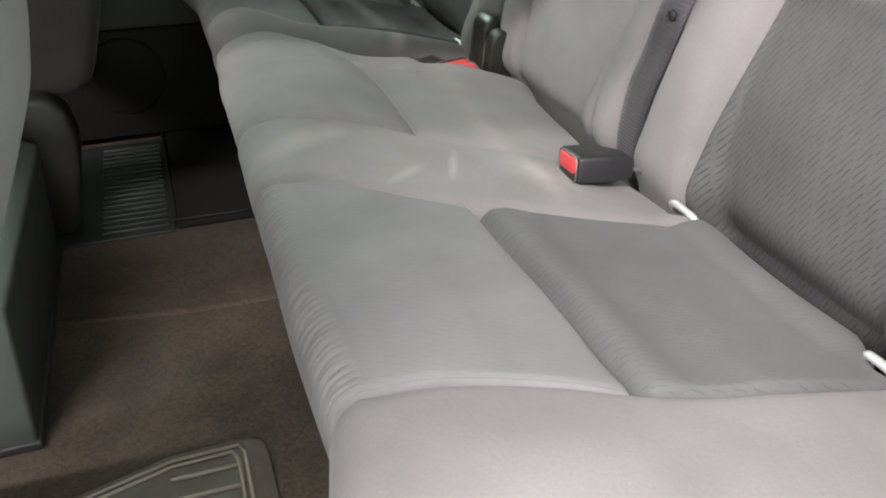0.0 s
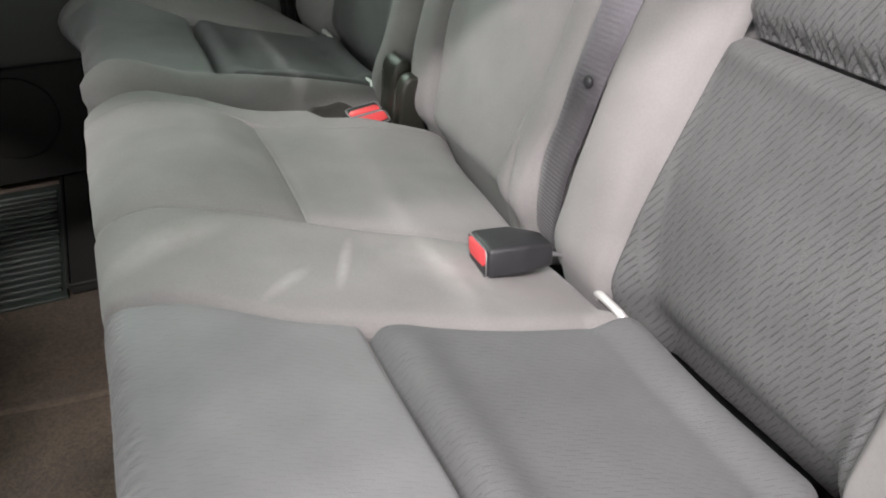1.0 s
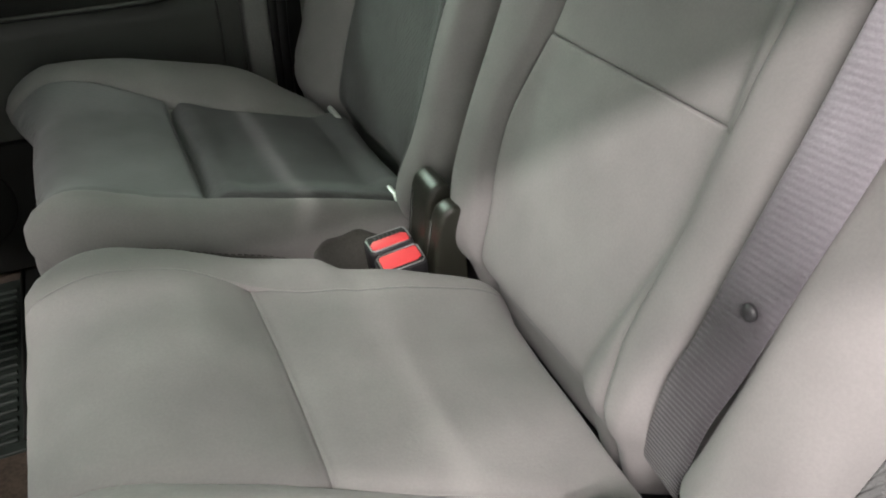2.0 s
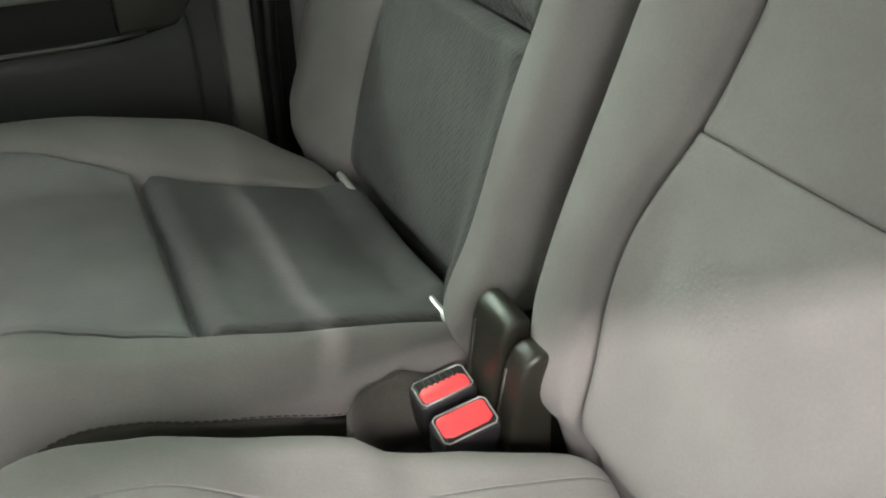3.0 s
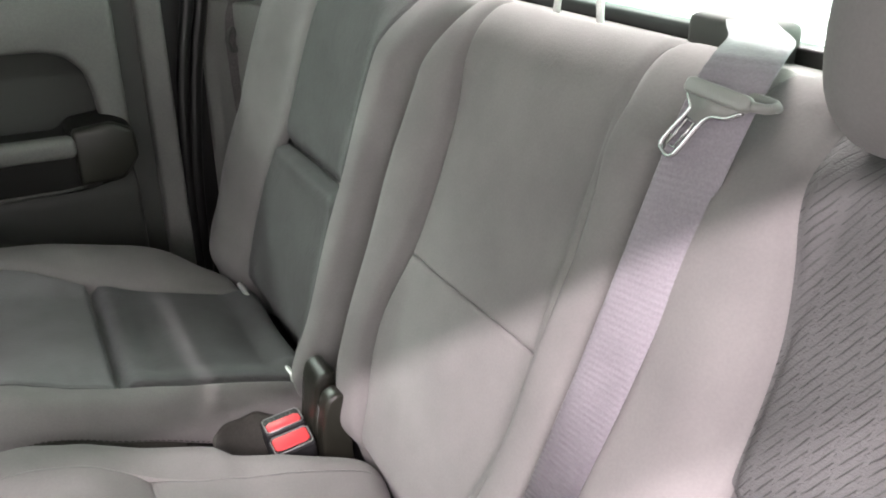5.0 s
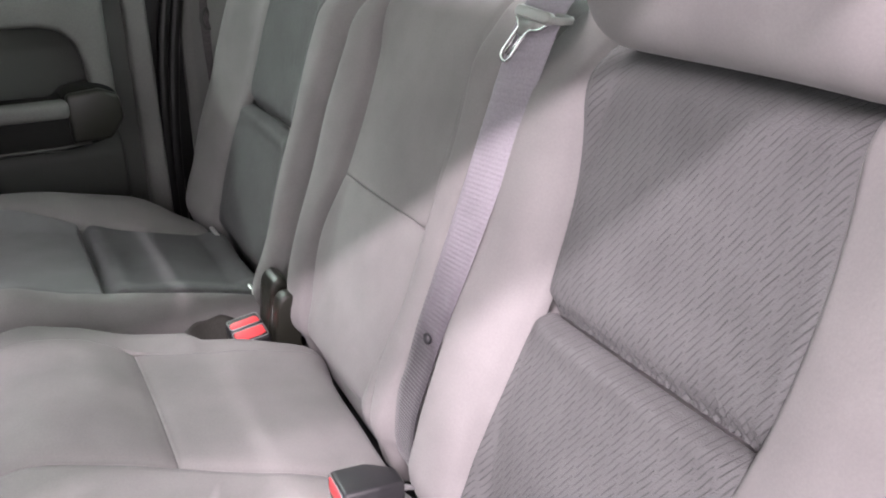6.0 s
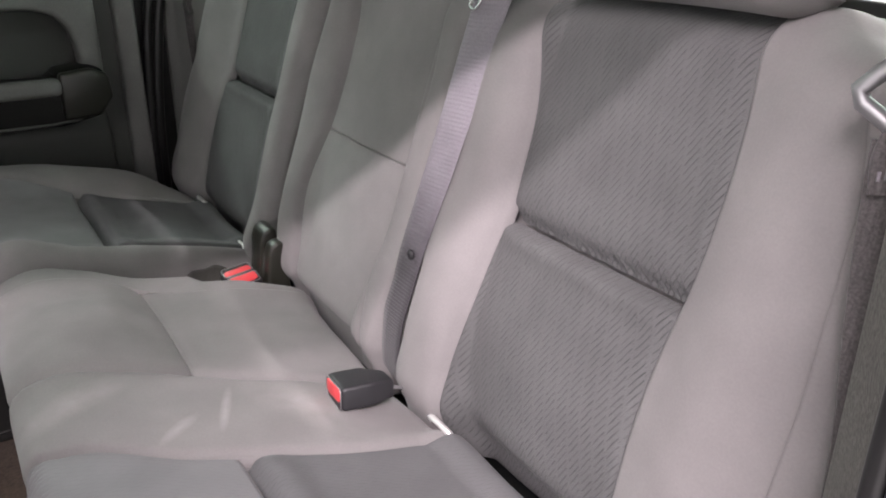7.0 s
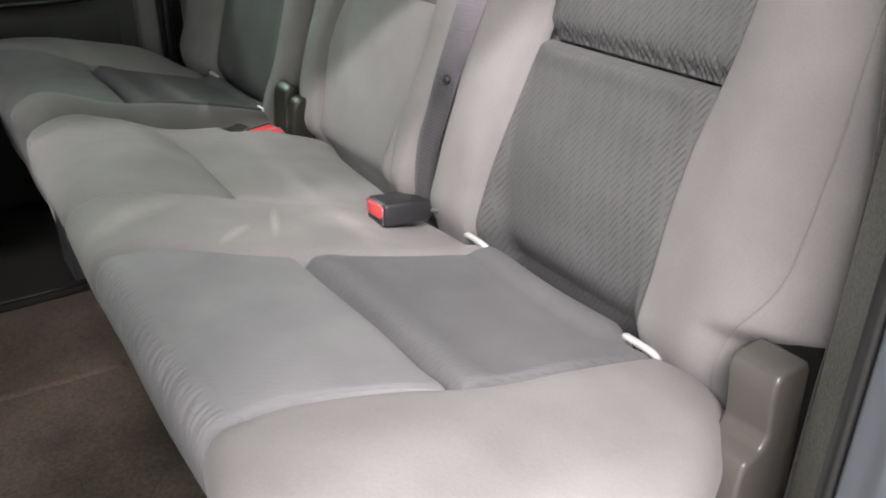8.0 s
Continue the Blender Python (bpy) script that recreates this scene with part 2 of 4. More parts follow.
SHOP_WALL = material("white_ribbed_shutter_paint", (0.78, 0.8, 0.78), 0.5)
noise_bump(SHOP_WALL, 20, 0.1, 0.002)
CONCRETE = material("shop_concrete", (0.3, 0.3, 0.29), 0.8)
mix_noise(CONCRETE, (0.24, 0.24, 0.23), (0.34, 0.34, 0.33), 5, 5, 1)
BODY_PAINT = material("grey_body_paint", (0.2, 0.21, 0.23), 0.3, 0.4)
noise_bump(BODY_PAINT, 15, 0.05, 0.001)


# ---- builders ----
def empty(name, label, category, group="", kind=""):
    return tagged(new(name), label, category, group, kind)


def part(name, bm, mat, parent=None, label="", smooth=True):
    """Links a bmesh as one mesh object under a thing or a part."""
    me = bpy.data.meshes.new(name)
    bmesh.ops.recalc_face_normals(bm, faces=bm.faces)
    bm.to_mesh(me)
    bm.free()
    me.materials.append(mat)
    if smooth:
        me.shade_smooth()
    ob = new(name, me)
    if parent:
        ob.parent = parent
    return tagged(ob, label)


def grid_part(name, pts, mat, parent=None, label=""):
    """A smooth sheet from an array of points (rows, columns, 3)."""
    r, c, _ = pts.shape
    me = bpy.data.meshes.new(name)
    idx = np.arange(r * c).reshape(r, c)
    faces = np.stack([idx[:-1, :-1], idx[:-1, 1:], idx[1:, 1:], idx[1:, :-1]], -1).reshape(-1, 4)
    me.from_pydata(pts.reshape(-1, 3).tolist(), [], faces.tolist())
    me.materials.append(mat)
    me.shade_smooth()
    ob = new(name, me)
    if parent:
        ob.parent = parent
    return tagged(ob, label)


def box_bm(x0, x1, y0, y1, z0, z1, r=0.0, seg=3):
    bm = bmesh.new()
    bmesh.ops.create_cube(bm, size=1.0)
    for v in bm.verts:
        v.co = ((x0 + x1) / 2 + v.co.x * (x1 - x0), (y0 + y1) / 2 + v.co.y * (y1 - y0), (z0 + z1) / 2 + v.co.z * (z1 - z0))
    if r:
        bmesh.ops.bevel(bm, geom=list(bm.edges), offset=r, segments=seg, profile=0.5, affect="EDGES")
    return bm


def prism_bm(outline, axis, lo, hi, r=0.0, seg=3):
    """A closed outline of 2D points pushed along an axis (0 x, 1 y, 2 z) from lo to hi, edges rounded by r."""
    bm = bmesh.new()
    others = [k for k in range(3) if k != axis]
    rings = []
    for h in (lo, hi):
        ring = []
        for p in outline:
            co = [0, 0, 0]
            co[axis], co[others[0]], co[others[1]] = h, p[0], p[1]
            ring.append(bm.verts.new(co))
        rings.append(ring)
    n = len(outline)
    bm.faces.new(rings[0])
    bm.faces.new(rings[1])
    for k in range(n):
        bm.faces.new((rings[0][k], rings[0][(k + 1) % n], rings[1][(k + 1) % n], rings[1][k]))
    bmesh.ops.recalc_face_normals(bm, faces=bm.faces)
    if r:
        bmesh.ops.bevel(bm, geom=list(bm.edges), offset=r, segments=seg, profile=0.5, affect="EDGES")
    return bm


def spline(points, n):
    """n points along a smooth curve through the given ones, evenly by length."""
    p = np.array(points, float)
    q = np.vstack([2 * p[0] - p[1], p, 2 * p[-1] - p[-2]])
    out = []
    for k in range(1, len(q) - 2):
        for t in np.linspace(0, 1, 24, endpoint=False):
            a, b, c, d = q[k - 1 : k + 3]
            out.append(0.5 * (2 * b + (c - a) * t + (2 * a - 5 * b + 4 * c - d) * t**2 + (3 * b - a - 3 * c + d) * t**3))
    out.append(p[-1])
    out = np.array(out)
    s = np.r_[0, np.cumsum(np.linalg.norm(np.diff(out, axis=0), axis=1))]
    at = np.linspace(0, s[-1], n)
    return np.stack([np.interp(at, s, out[:, k]) for k in range(out.shape[1])], -1)


def tube_bm(points, radius, sides=10, n=0, closed=False):
    """A round rod along points."""
    p = spline(points, n) if n else np.array(points, float)
    bm = bmesh.new()
    rings = []
    side = None
    flat = Vector(np.cross(p - p.mean(0), np.roll(p, -1, 0) - p.mean(0)).sum(0)).normalized()
    for k in range(len(p)):
        a = Vector(p[k - 1 if k or closed else 0])
        b = Vector(p[(k + 1) % len(p) if closed else min(k + 1, len(p) - 1)])
        d = (b - a).normalized()
        if side is None:
            side = d.orthogonal().normalized()
        side = d.cross(flat).normalized() if closed else (side - d * side.dot(d)).normalized()
        top = side.cross(d)
        rings.append([bm.verts.new(Vector(p[k]) + (side * math.cos(w) + top * math.sin(w)) * radius) for w in np.linspace(0, 2 * math.pi, sides, endpoint=False)])
    m = len(rings)
    for k in range(m if closed else m - 1):
        r0, r1 = rings[k], rings[(k + 1) % m]
        for i in range(sides):
            bm.faces.new((r0[i], r0[(i + 1) % sides], r1[(i + 1) % sides], r1[i]))
    if not closed:
        bm.faces.new(rings[0])
        bm.faces.new(rings[-1])
    return bm


def ribbon_bm(centres, sides, width, thick, n=80):
    """A strap: a flat band of that width round a line, sides giving its cross direction at each point."""
    c, s = spline(centres, n), spline(sides, n)
    bm = bmesh.new()
    rings = []
    for k in range(n):
        d = Vector(c[min(k + 1, n - 1)] - c[max(k - 1, 0)]).normalized()
        w = Vector(s[k]).normalized()
        w = (w - d * w.dot(d)).normalized()
        nn = w.cross(d)
        mid = Vector(c[k])
        rings.append([bm.verts.new(mid + w * (width / 2 * a) + nn * (thick / 2 * b)) for a, b in ((-1, 0), (-0.96, 1), (-0.5, 1), (0.5, 1), (0.96, 1), (1, 0), (0.96, -1), (-0.96, -1))])
    for k in range(n - 1):
        for i in range(8):
            bm.faces.new((rings[k][i], rings[k][(i + 1) % 8], rings[k + 1][(i + 1) % 8], rings[k + 1][i]))
    bm.faces.new(rings[0])
    bm.faces.new(rings[-1])
    return bm


def bumpy(x, centre, half):
    """A smooth hump of height 1."""
    t = np.clip(np.abs(x - centre) / half, 0, 1)
    return (1 - t**2) ** 2


def padded(x, centre, half):
    """A full roll of height 1 that drops away only near its edges."""
    t = np.clip(np.abs(x - centre) / half, 0, 1)
    return (1 - t**3) ** 1.4


def step(x, lo, hi):
    t = np.clip((x - lo) / (hi - lo), 0, 1)
    return t * t * (3 - 2 * t)


# A padded form: a smooth side profile swept across y, its ends rolled over, its cover made of panels that meet in seams.
class Pad:
    def __init__(self, profile, ends, roll, height):
        self.curve = spline(profile, 400)
        d = np.gradient(self.curve, axis=0)
        d /= np.linalg.norm(d, axis=1, keepdims=True)
        self.normal = np.stack([d[:, 1], -d[:, 0]], -1)
        self.length = np.linalg.norm(np.diff(self.curve, axis=0), axis=1).sum()
        self.ends, self.roll, self.height = ends, roll, height
        self.tuck = lambda y, z: 0 * y

    def at(self, index, value, lo=0, hi=400):
        """Arc length at which coordinate index (0 x, 1 z) first comes to value within part of the curve."""
        k = lo + int(np.argmin(np.abs(self.curve[lo:hi, index] - value)))
        return self.length * k / 399

    def base(self, a):
        k = np.clip(a / self.length, 0, 1) * 399
        i = np.arange(400)
        return (
            np.stack([np.interp(k, i, self.curve[:, 0]), np.interp(k, i, self.curve[:, 1])], -1),
            np.stack([np.interp(k, i, self.normal[:, 0]), np.interp(k, i, self.normal[:, 1])], -1),
        )

    def place(self, a, y, sink):
        p, n = self.base(a)
        lo, hi = self.ends[0](p[..., 0], p[..., 1]), self.ends[1](p[..., 0], p[..., 1])
        r = self.roll
        out_y, drop = y.copy(), np.zeros_like(y)
        for end, sign in ((lo, 1), (hi, -1)):
            q = sign * (y - end) - r + r * math.pi / 2
            arc = (q < r * math.pi / 2) & (q >= 0)
            th = np.clip(q / r, 0, math.pi / 2)
            out_y = np.where(arc, end + sign * r * (1 - np.cos(th)), np.where(q < 0, end, out_y))
            drop = np.where(arc, r * (1 - np.sin(th)), np.where(q < 0, r - q, drop))
        h = self.height(p[..., 0], out_y, p[..., 1]) - drop - sink
        return np.stack([p[..., 0] + n[..., 0] * h + self.tuck(out_y, p[..., 1]), out_y, p[..., 1] + n[..., 1] * h], -1)

    def panel(self, name, mat, parent, a0, a1, y0, y1, na=50, ny=50, seams=(1, 1, 1, 1), depth=0.007, width=0.006, pleat=None, wander=1.0, bulge=None, label="", sunk=0.0):
        """One cover panel between arc lengths a0 and a1 and the seams y0(x), y1(x). seams: at a0, a1, y0, y1."""
        ta = (1 - np.cos(np.linspace(0, math.pi, na))) / 2 * 0.5 + np.linspace(0, 1, na) * 0.5
        ty = (1 - np.cos(np.linspace(0, math.pi, ny))) / 2 * 0.5 + np.linspace(0, 1, ny) * 0.5
        a = a0 + (a1 - a0) * ta[:, None] + 0 * ty[None]
        p, _ = self.base(a)
        left, right = y0(p[..., 0], p[..., 1]), y1(p[..., 0], p[..., 1])
        y = left + (right - left) * ty[None]
        sink = np.full_like(y, sunk)
        for on, dist in zip(seams, (a - a0, a1 - a, y - left, right - y)):
            if on:
                deep, wide = on if isinstance(on, tuple) else (depth * on, width)
                sink = sink + deep * np.exp(-((dist / wide) ** 2)) + 0.35 * deep * np.exp(-dist / (3 * wide))
        if bulge:
            where, size, reach = bulge
            taper = np.clip(np.minimum(y - left, right - y) / 0.035, 0, 1)
            sink = sink - size * np.sqrt(taper) * np.exp(-(((a - where) / reach) ** 2))
        if pleat:
            where, reach, size, pitch = pleat
            dist = np.abs(a - where)
            ph = (y + 0.4 * wander * (a - where)) / pitch * 2 * math.pi
            cut = (0.5 + 0.5 * np.sin(ph + wander * (2.1 * np.sin(y * 83) + 1.3 * np.sin(y * 211)))) ** 4
            cut = cut * (0.55 + 0.45 * np.sin(y * 137 + 1.1) * np.sin(y * 59))
            fold = np.sin(0.43 * ph + 1.9 * np.sin(y * 47))
            sink = sink + size * np.exp(-((dist / reach) ** 2)) * (1.8 * cut + 0.3 * fold)
        pts = self.place(a, y, sink)
        rim = self.place(a, y, sink + 0.012)
        pts = np.concatenate([rim[:1], pts, rim[-1:]], 0)
        left_edge = np.concatenate([rim[:1, :1], rim[:, :1], rim[-1:, :1]], 0)
        right_edge = np.concatenate([rim[:1, -1:], rim[:, -1:], rim[-1:, -1:]], 0)
        return grid_part(name, np.concatenate([left_edge, pts, right_edge], 1), mat, parent, label)


def const(v):
    return lambda x, z: np.full_like(x, v)


def along(points, index=0):
    """y along the pad as a smooth function of x (index 0) or z (index 1)."""
    pts = sorted(points)
    xs, ys = np.array([p[0] for p in pts]), np.array([p[1] for p in pts])
    fine = np.linspace(xs[0], xs[-1], 60)
    raw = np.interp(fine, xs, ys)
    k = np.hanning(11)
    k /= k.sum()
    soft = np.convolve(np.pad(raw, 5, mode="edge"), k, "valid")
    return lambda x, z: np.interp((x, z)[index], fine, soft)


# ---- the cab ----
FLOOR = 0.03
tagged(part("floor", box_bm(-1.9, 0.45, 0.02, 1.92, -0.03, FLOOR), CARPET, smooth=False), "worn brown-grey carpet on the cab floor", "floor", kind="structure")
tagged(part("ceiling", box_bm(-1.75, 0.45, 0.0, 1.92, 1.38, 1.42), ROOF, smooth=False), "pale grey cloth headliner of the cab", "ceiling", kind="structure")
tagged(part("door_header", box_bm(-1.75, 0.45, 0.0, 0.06, 1.33, 1.38, 0.01), GREY_TRIM), "grey trim rail above the open door", "trim", kind="structure")
tagged(part("wall_front", box_bm(-1.9, -1.75, 0.02, 1.92, 0.0, 0.85), DARK_TRIM, smooth=False), "dark grey plastic dashboard wall of the cab", "wall", kind="structure")
# Unseen panel added to block light from the cab floor.
tagged(part("floor_light_block", box_bm(-1.75, -0.98, 0.0, 0.06, -0.03, 0.84, 0.008), DARK_TRIM), "unseen dark panel that keeps light off the floor", "wall", kind="structure")
tagged(part("underbody", box_bm(-1.88, 0.43, 0.12, 1.86, -0.8, -0.034), MATT_BLACK, smooth=False), "black underbody below the cab floor", "underbody", kind="structure")
tagged(part("seat_base", box_bm(-0.30, 0.30, 0.20, 1.74, FLOOR, 0.20), BLACK_PLASTIC, smooth=False), "black metal riser under the rear bench", "riser", kind="structure")

# far side: door, pillar trim and window
door = empty("door_far", "closed rear door with grey panel and dark armrest", "door", kind="structure")
part("door_panel", prism_bm([(1.86, 0.05), (1.86, 0.46), (1.875, 0.50), (1.875, 0.69), (1.855, 0.745), (1.84, 0.79), (1.85, 0.83), (1.90, 0.835), (1.93, 0.80), (1.93, 0.05)], 0, -1.3, -0.10, 0.008, 2), DARK_TRIM, door, "dark grey moulded door panel")
part("upper_trim", prism_bm([(-1.3, 0.735), (-1.3, 0.825), (-0.102, 0.825), (-0.102, 0.56), (-0.148, 0.56), (-0.152, 0.65), (-0.162, 0.695), (-0.19, 0.725), (-0.23, 0.735)], 1, 1.832, 1.90, 0.012, 3), GREY_TRIM, door, "lighter grey padded window ledge")
arm = part("armrest", prism_bm([(-1.2, 0.50), (-1.2, 0.595), (-0.22, 0.595), (-0.205, 0.615), (-0.14, 0.622), (-0.105, 0.605), (-0.10, 0.555), (-0.13, 0.515), (-0.20, 0.50)], 1, 1.78, 1.88, 0.014, 4), MATT_BLACK, door, "black moulded armrest")
part("pull_handle", box_bm(-1.2, -0.2, 1.762, 1.80, 0.568, 0.604, 0.012, 3), GREY_TRIM, arm, "satin grey pull handle")
part("end_cap", prism_bm([(-0.205, 0.515), (-0.205, 0.613), (-0.14, 0.62), (-0.106, 0.604), (-0.102, 0.556), (-0.132, 0.518)], 1, 1.768, 1.80, 0.008, 3), OLIVE, arm, "dark moulded end cap")
part("lower_edge", tube_bm([(-1.2, 1.782, 0.508), (-0.23, 1.782, 0.508), (-0.17, 1.784, 0.514)], 0.004, 8), DARK_TRIM, arm, "grey lower edge of the armrest")
# Charcoal panel set to black, with the footwell's shade in its colour.
part("lower_panel", box_bm(-1.25, -0.10, 1.846, 1.862, 0.05, 0.29, 0.004, 2), MATT_BLACK, door, "lower door panel, blackened for shade")
part("speaker_grille", prism_bm([(-0.58 + 0.085 * math.cos(w), 0.19 + 0.085 * math.sin(w)) for w in np.linspace(0, 2 * math.pi, 40, endpoint=False)], 1, 1.838, 1.85, 0.004, 2), MATT_BLACK, door, "round black speaker grille")
tagged(part("pillar_trim_far", prism_bm([(-0.062, 1.85), (-0.02, 1.835), (-0.015, 1.90), (-0.064, 1.92)], 2, 0.03, 1.38, 0.008, 3), GREY_TRIM), "light grey moulded door edge trim", "trim", kind="structure")
tagged(part("seal_far", tube_bm([(-0.006, 1.86, 0.03), (-0.012, 1.86, 0.35), (-0.008, 1.86, 0.52), (0.008, 1.86, 0.68), (0.03, 1.855, 0.80), (0.07, 1.85, 1.0), (0.12, 1.84, 1.38)], 0.012, 12, 60), RUBBER), "black rubber door seal along the pillar", "seal", kind="structure")
tagged(part("seal_channel_far", tube_bm([(0.008, 1.866, 0.03), (0.004, 1.866, 0.35), (0.012, 1.866, 0.52), (0.032, 1.866, 0.68), (0.055, 1.86, 0.80), (0.095, 1.855, 1.0), (0.145, 1.845, 1.38)], 0.013, 12, 60), RUBBER), "black rubber lip beside the door seal", "seal", kind="structure")
tagged(part("door_edge_far", box_bm(-0.13, -0.062, 1.876, 1.90, 0.03, 0.83), DARK_TRIM, smooth=False), "dark gap between the door and its pillar", "trim", kind="structure")
tagged(part("door_gap_far", box_bm(-0.06, 0.16, 1.885, 1.91, 0.03, 1.38), RUBBER, smooth=False), "black gap behind the door seal", "trim", kind="structure")
tagged(part("quarter_trim_far", prism_bm([(0.05, 1.872), (0.07, 1.855), (0.34, 1.25), (0.34, 1.92), (0.05, 1.92)], 2, 0.03, 0.80, 0.006, 2), GREY_TRIM), "grey moulded quarter panel trim", "trim", kind="structure")
tagged(part("quarter_pillar_far", prism_bm([(0.05, 1.872), (0.07, 1.855), (0.22, 1.80), (0.42, 1.68), (0.42, 1.92), (0.05, 1.92)], 2, 0.803, 1.38, 0.006, 2), GREY_TRIM), "grey moulded quarter pillar trim", "trim", kind="structure")
tagged(part("wall_far", box_bm(-1.9, 0.45, 1.93, 1.98, -0.05, 0.80), BODY_PAINT, smooth=False), "grey painted cab side", "wall", kind="structure")
tagged(part("window_far", box_bm(-1.3, -0.09, 1.90, 1.905, 0.82, 1.37), GLASS, smooth=False), "clear door window with light outside", "window", kind="structure").visible_shadow = False

# near side: rear pillar of the open doorway
tagged(part("quarter_trim_near", prism_bm([(-0.092, 0.08), (-0.05, 0.112), (-0.012, 0.143), (0.0, 0.148), (0.03, 0.14), (0.12, 0.12), (0.42, 0.10), (0.42, 0.0), (-0.08, 0.0), (-0.092, 0.04)], 2, 0.0, 1.38, 0.006, 3), PILLAR), "dark coarse-grained pillar trim beside the doorway", "trim", kind="structure")
tagged(part("seal_near", tube_bm([(-0.103, 0.073, 0.0), (-0.103, 0.073, 0.5), (-0.10, 0.073, 0.8), (-0.09, 0.073, 1.38)], 0.008, 12, 30), RUBBER), "black rubber seal round the open doorway", "seal", kind="structure")
tagged(part("jamb_near", prism_bm([(-0.15, -0.03), (-0.145, 0.0), (-0.14, 0.03), (-0.125, 0.045), (-0.112, 0.066), (-0.095, 0.066), (-0.095, -0.03)], 2, -0.1, 1.38, 0.005, 3), JAMB), "blue-grey painted door jamb", "jamb", kind="structure")

# rear wall and window
tagged(part("wall_rear", prism_bm([(0.345, 0.0), (0.345, 0.80), (0.35, 0.834), (0.362, 0.842), (0.45, 0.832), (0.45, 0.0)], 1, 0.0, 1.93, 0.004, 2), GREY_TRIM), "grey moulded rear cab wall trim", "wall", kind="structure")
rw = empty("window_rear", "rear cab window in a black frame", "window", kind="structure")
part("window_frame", box_bm(0.415, 0.445, 0.02, 1.92, 0.826, 0.853, 0.006), RUBBER, rw, "black rubber window frame")
part("window_frame", box_bm(0.415, 0.445, 0.02, 1.92, 1.303, 1.38, 0.006), RUBBER, rw, "black rubber window frame")
part("pane", box_bm(0.43, 0.434, 0.02, 1.92, 0.85, 1.29), GLASS, rw, smooth=False).visible_shadow = False

# the shop round the truck
tagged(part("ground", box_bm(-7, 5, -6, 7, -0.9, -0.8), CONCRETE, smooth=False), "pale concrete workshop floor", "ground", kind="structure")
shutter = empty("shutter_door", "white ribbed roller shutter behind the truck", "shutter", kind="structure")
for k in range(30):
    z0 = -0.8 + 0.11 * k
    bm = prism_bm([(3.95, z0), (3.93, z0 + 0.02), (3.9, z0 + 0.05), (3.93, z0 + 0.095), (3.95, z0 + 0.109), (4.0, z0 + 0.109), (4.0, z0)], 1, -4, 6)
    part("slat", bm, SHOP_WALL, shutter, smooth=False)
# Walls and ceiling added to block and steer the light from outside.
tagged(part("shop_light_block_front", box_bm(-6.2, -6.0, -2.0, 6.4, -0.8, 1.6), CONCRETE, smooth=False), "plain workshop wall added to shape the light", "wall", kind="structure")
tagged(part("shop_light_block_near", box_bm(-6.0, 4.0, -3.8, -3.6, -0.8, 0.6), CONCRETE, smooth=False), "plain workshop wall added to shape the light", "wall", kind="structure")
tagged(part("wall_shop_far", box_bm(-6.0, 4.0, 6.4, 6.6, -0.8, 2.4), SHOP_WALL, smooth=False), "plain workshop wall added to shape the light", "wall", kind="structure")
tagged(part("shop_light_block_top", box_bm(-4.0, 4.1, 0.5, 4.3, 3.4, 3.6), CONCRETE, smooth=False), "plain workshop ceiling added to block light", "ceiling", kind="structure")

# ---- rear bench: cushions ----
SEAT_PROFILE = [(0.016, 0.262), (0.010, 0.305), (0.003, 0.336), (-0.012, 0.356), (-0.06, 0.374), (-0.12, 0.389), (-0.232, 0.408), (-0.29, 0.420), (-0.35, 0.428), (-0.398, 0.426), (-0.422, 0.412), (-0.430, 0.385), (-0.42, 0.335), (-0.40, 0.265), (-0.375, 0.19), (-0.34, 0.14), (-0.30, 0.135)]

FRONT_EDGE = ((0.4, 0.6, 0.75, 0.85, 0.93, 1.0, 1.08, 1.15), (0.012, 0.011, 0.009, 0.006, 0.0, -0.003, 0.001, 0.002))
A_CREST = ((-0.40, -0.346, -0.311, -0.274, -0.239, -0.201, -0.159, -0.14, -0.09, 0.03), (0.003, 0.002, -0.006, -0.010, -0.003, 0.004, 0.012, 0.004, 0.012, 0.02))
B_CREST = ((-0.42, -0.371, -0.33, -0.293, -0.262, -0.229, -0.2, -0.1, 0.0), (-0.003, -0.007, -0.015, -0.013, -0.003, 0.002, 0.003, 0.001, 0.0))


def seat_height_a(x, y, z):
    front = step(-x, 0.22, 0.30)
    h = 0.014 * bumpy(y, 0.27, 0.11)
    h = h + (0.004 + 0.014 * front * step(z, 0.36, 0.41)) * bumpy(y, 0.97, 0.22)
    h = h + 0.004 * bumpy(y, 0.5, 0.16) * bumpy(x, -0.12, 0.12)
    h = h + 0.009 * bumpy(y, 1.04, 0.13) * step(x, -0.2, -0.09)
    h = h + 0.021 * bumpy(y, 1.14, 0.10) * step(-x, 0.16, 0.28) * step(z, 0.40, 0.424)
    h = h - 0.010 * step(y, 0.55, 1.15) * step(-x, 0.36, 0.42)
    h = h + np.interp(y, FRONT_EDGE[0], FRONT_EDGE[1]) * step(-x, 0.40, 0.424)
    h = h + 0.02 * step(x, -0.04, 0.0) * step(y, 0.34, 0.38) * (1 - step(y, 0.59, 0.63))
    h = h + np.interp(x, A_CREST[0], A_CREST[1]) * bumpy(y, 1.085 + 0.065 * step(-x, 0.11, 0.2), 0.10)
    return h + 0.0015 * np.sin(23 * y + 9 * x) + 0.001 * np.sin(41 * x - 17 * y)


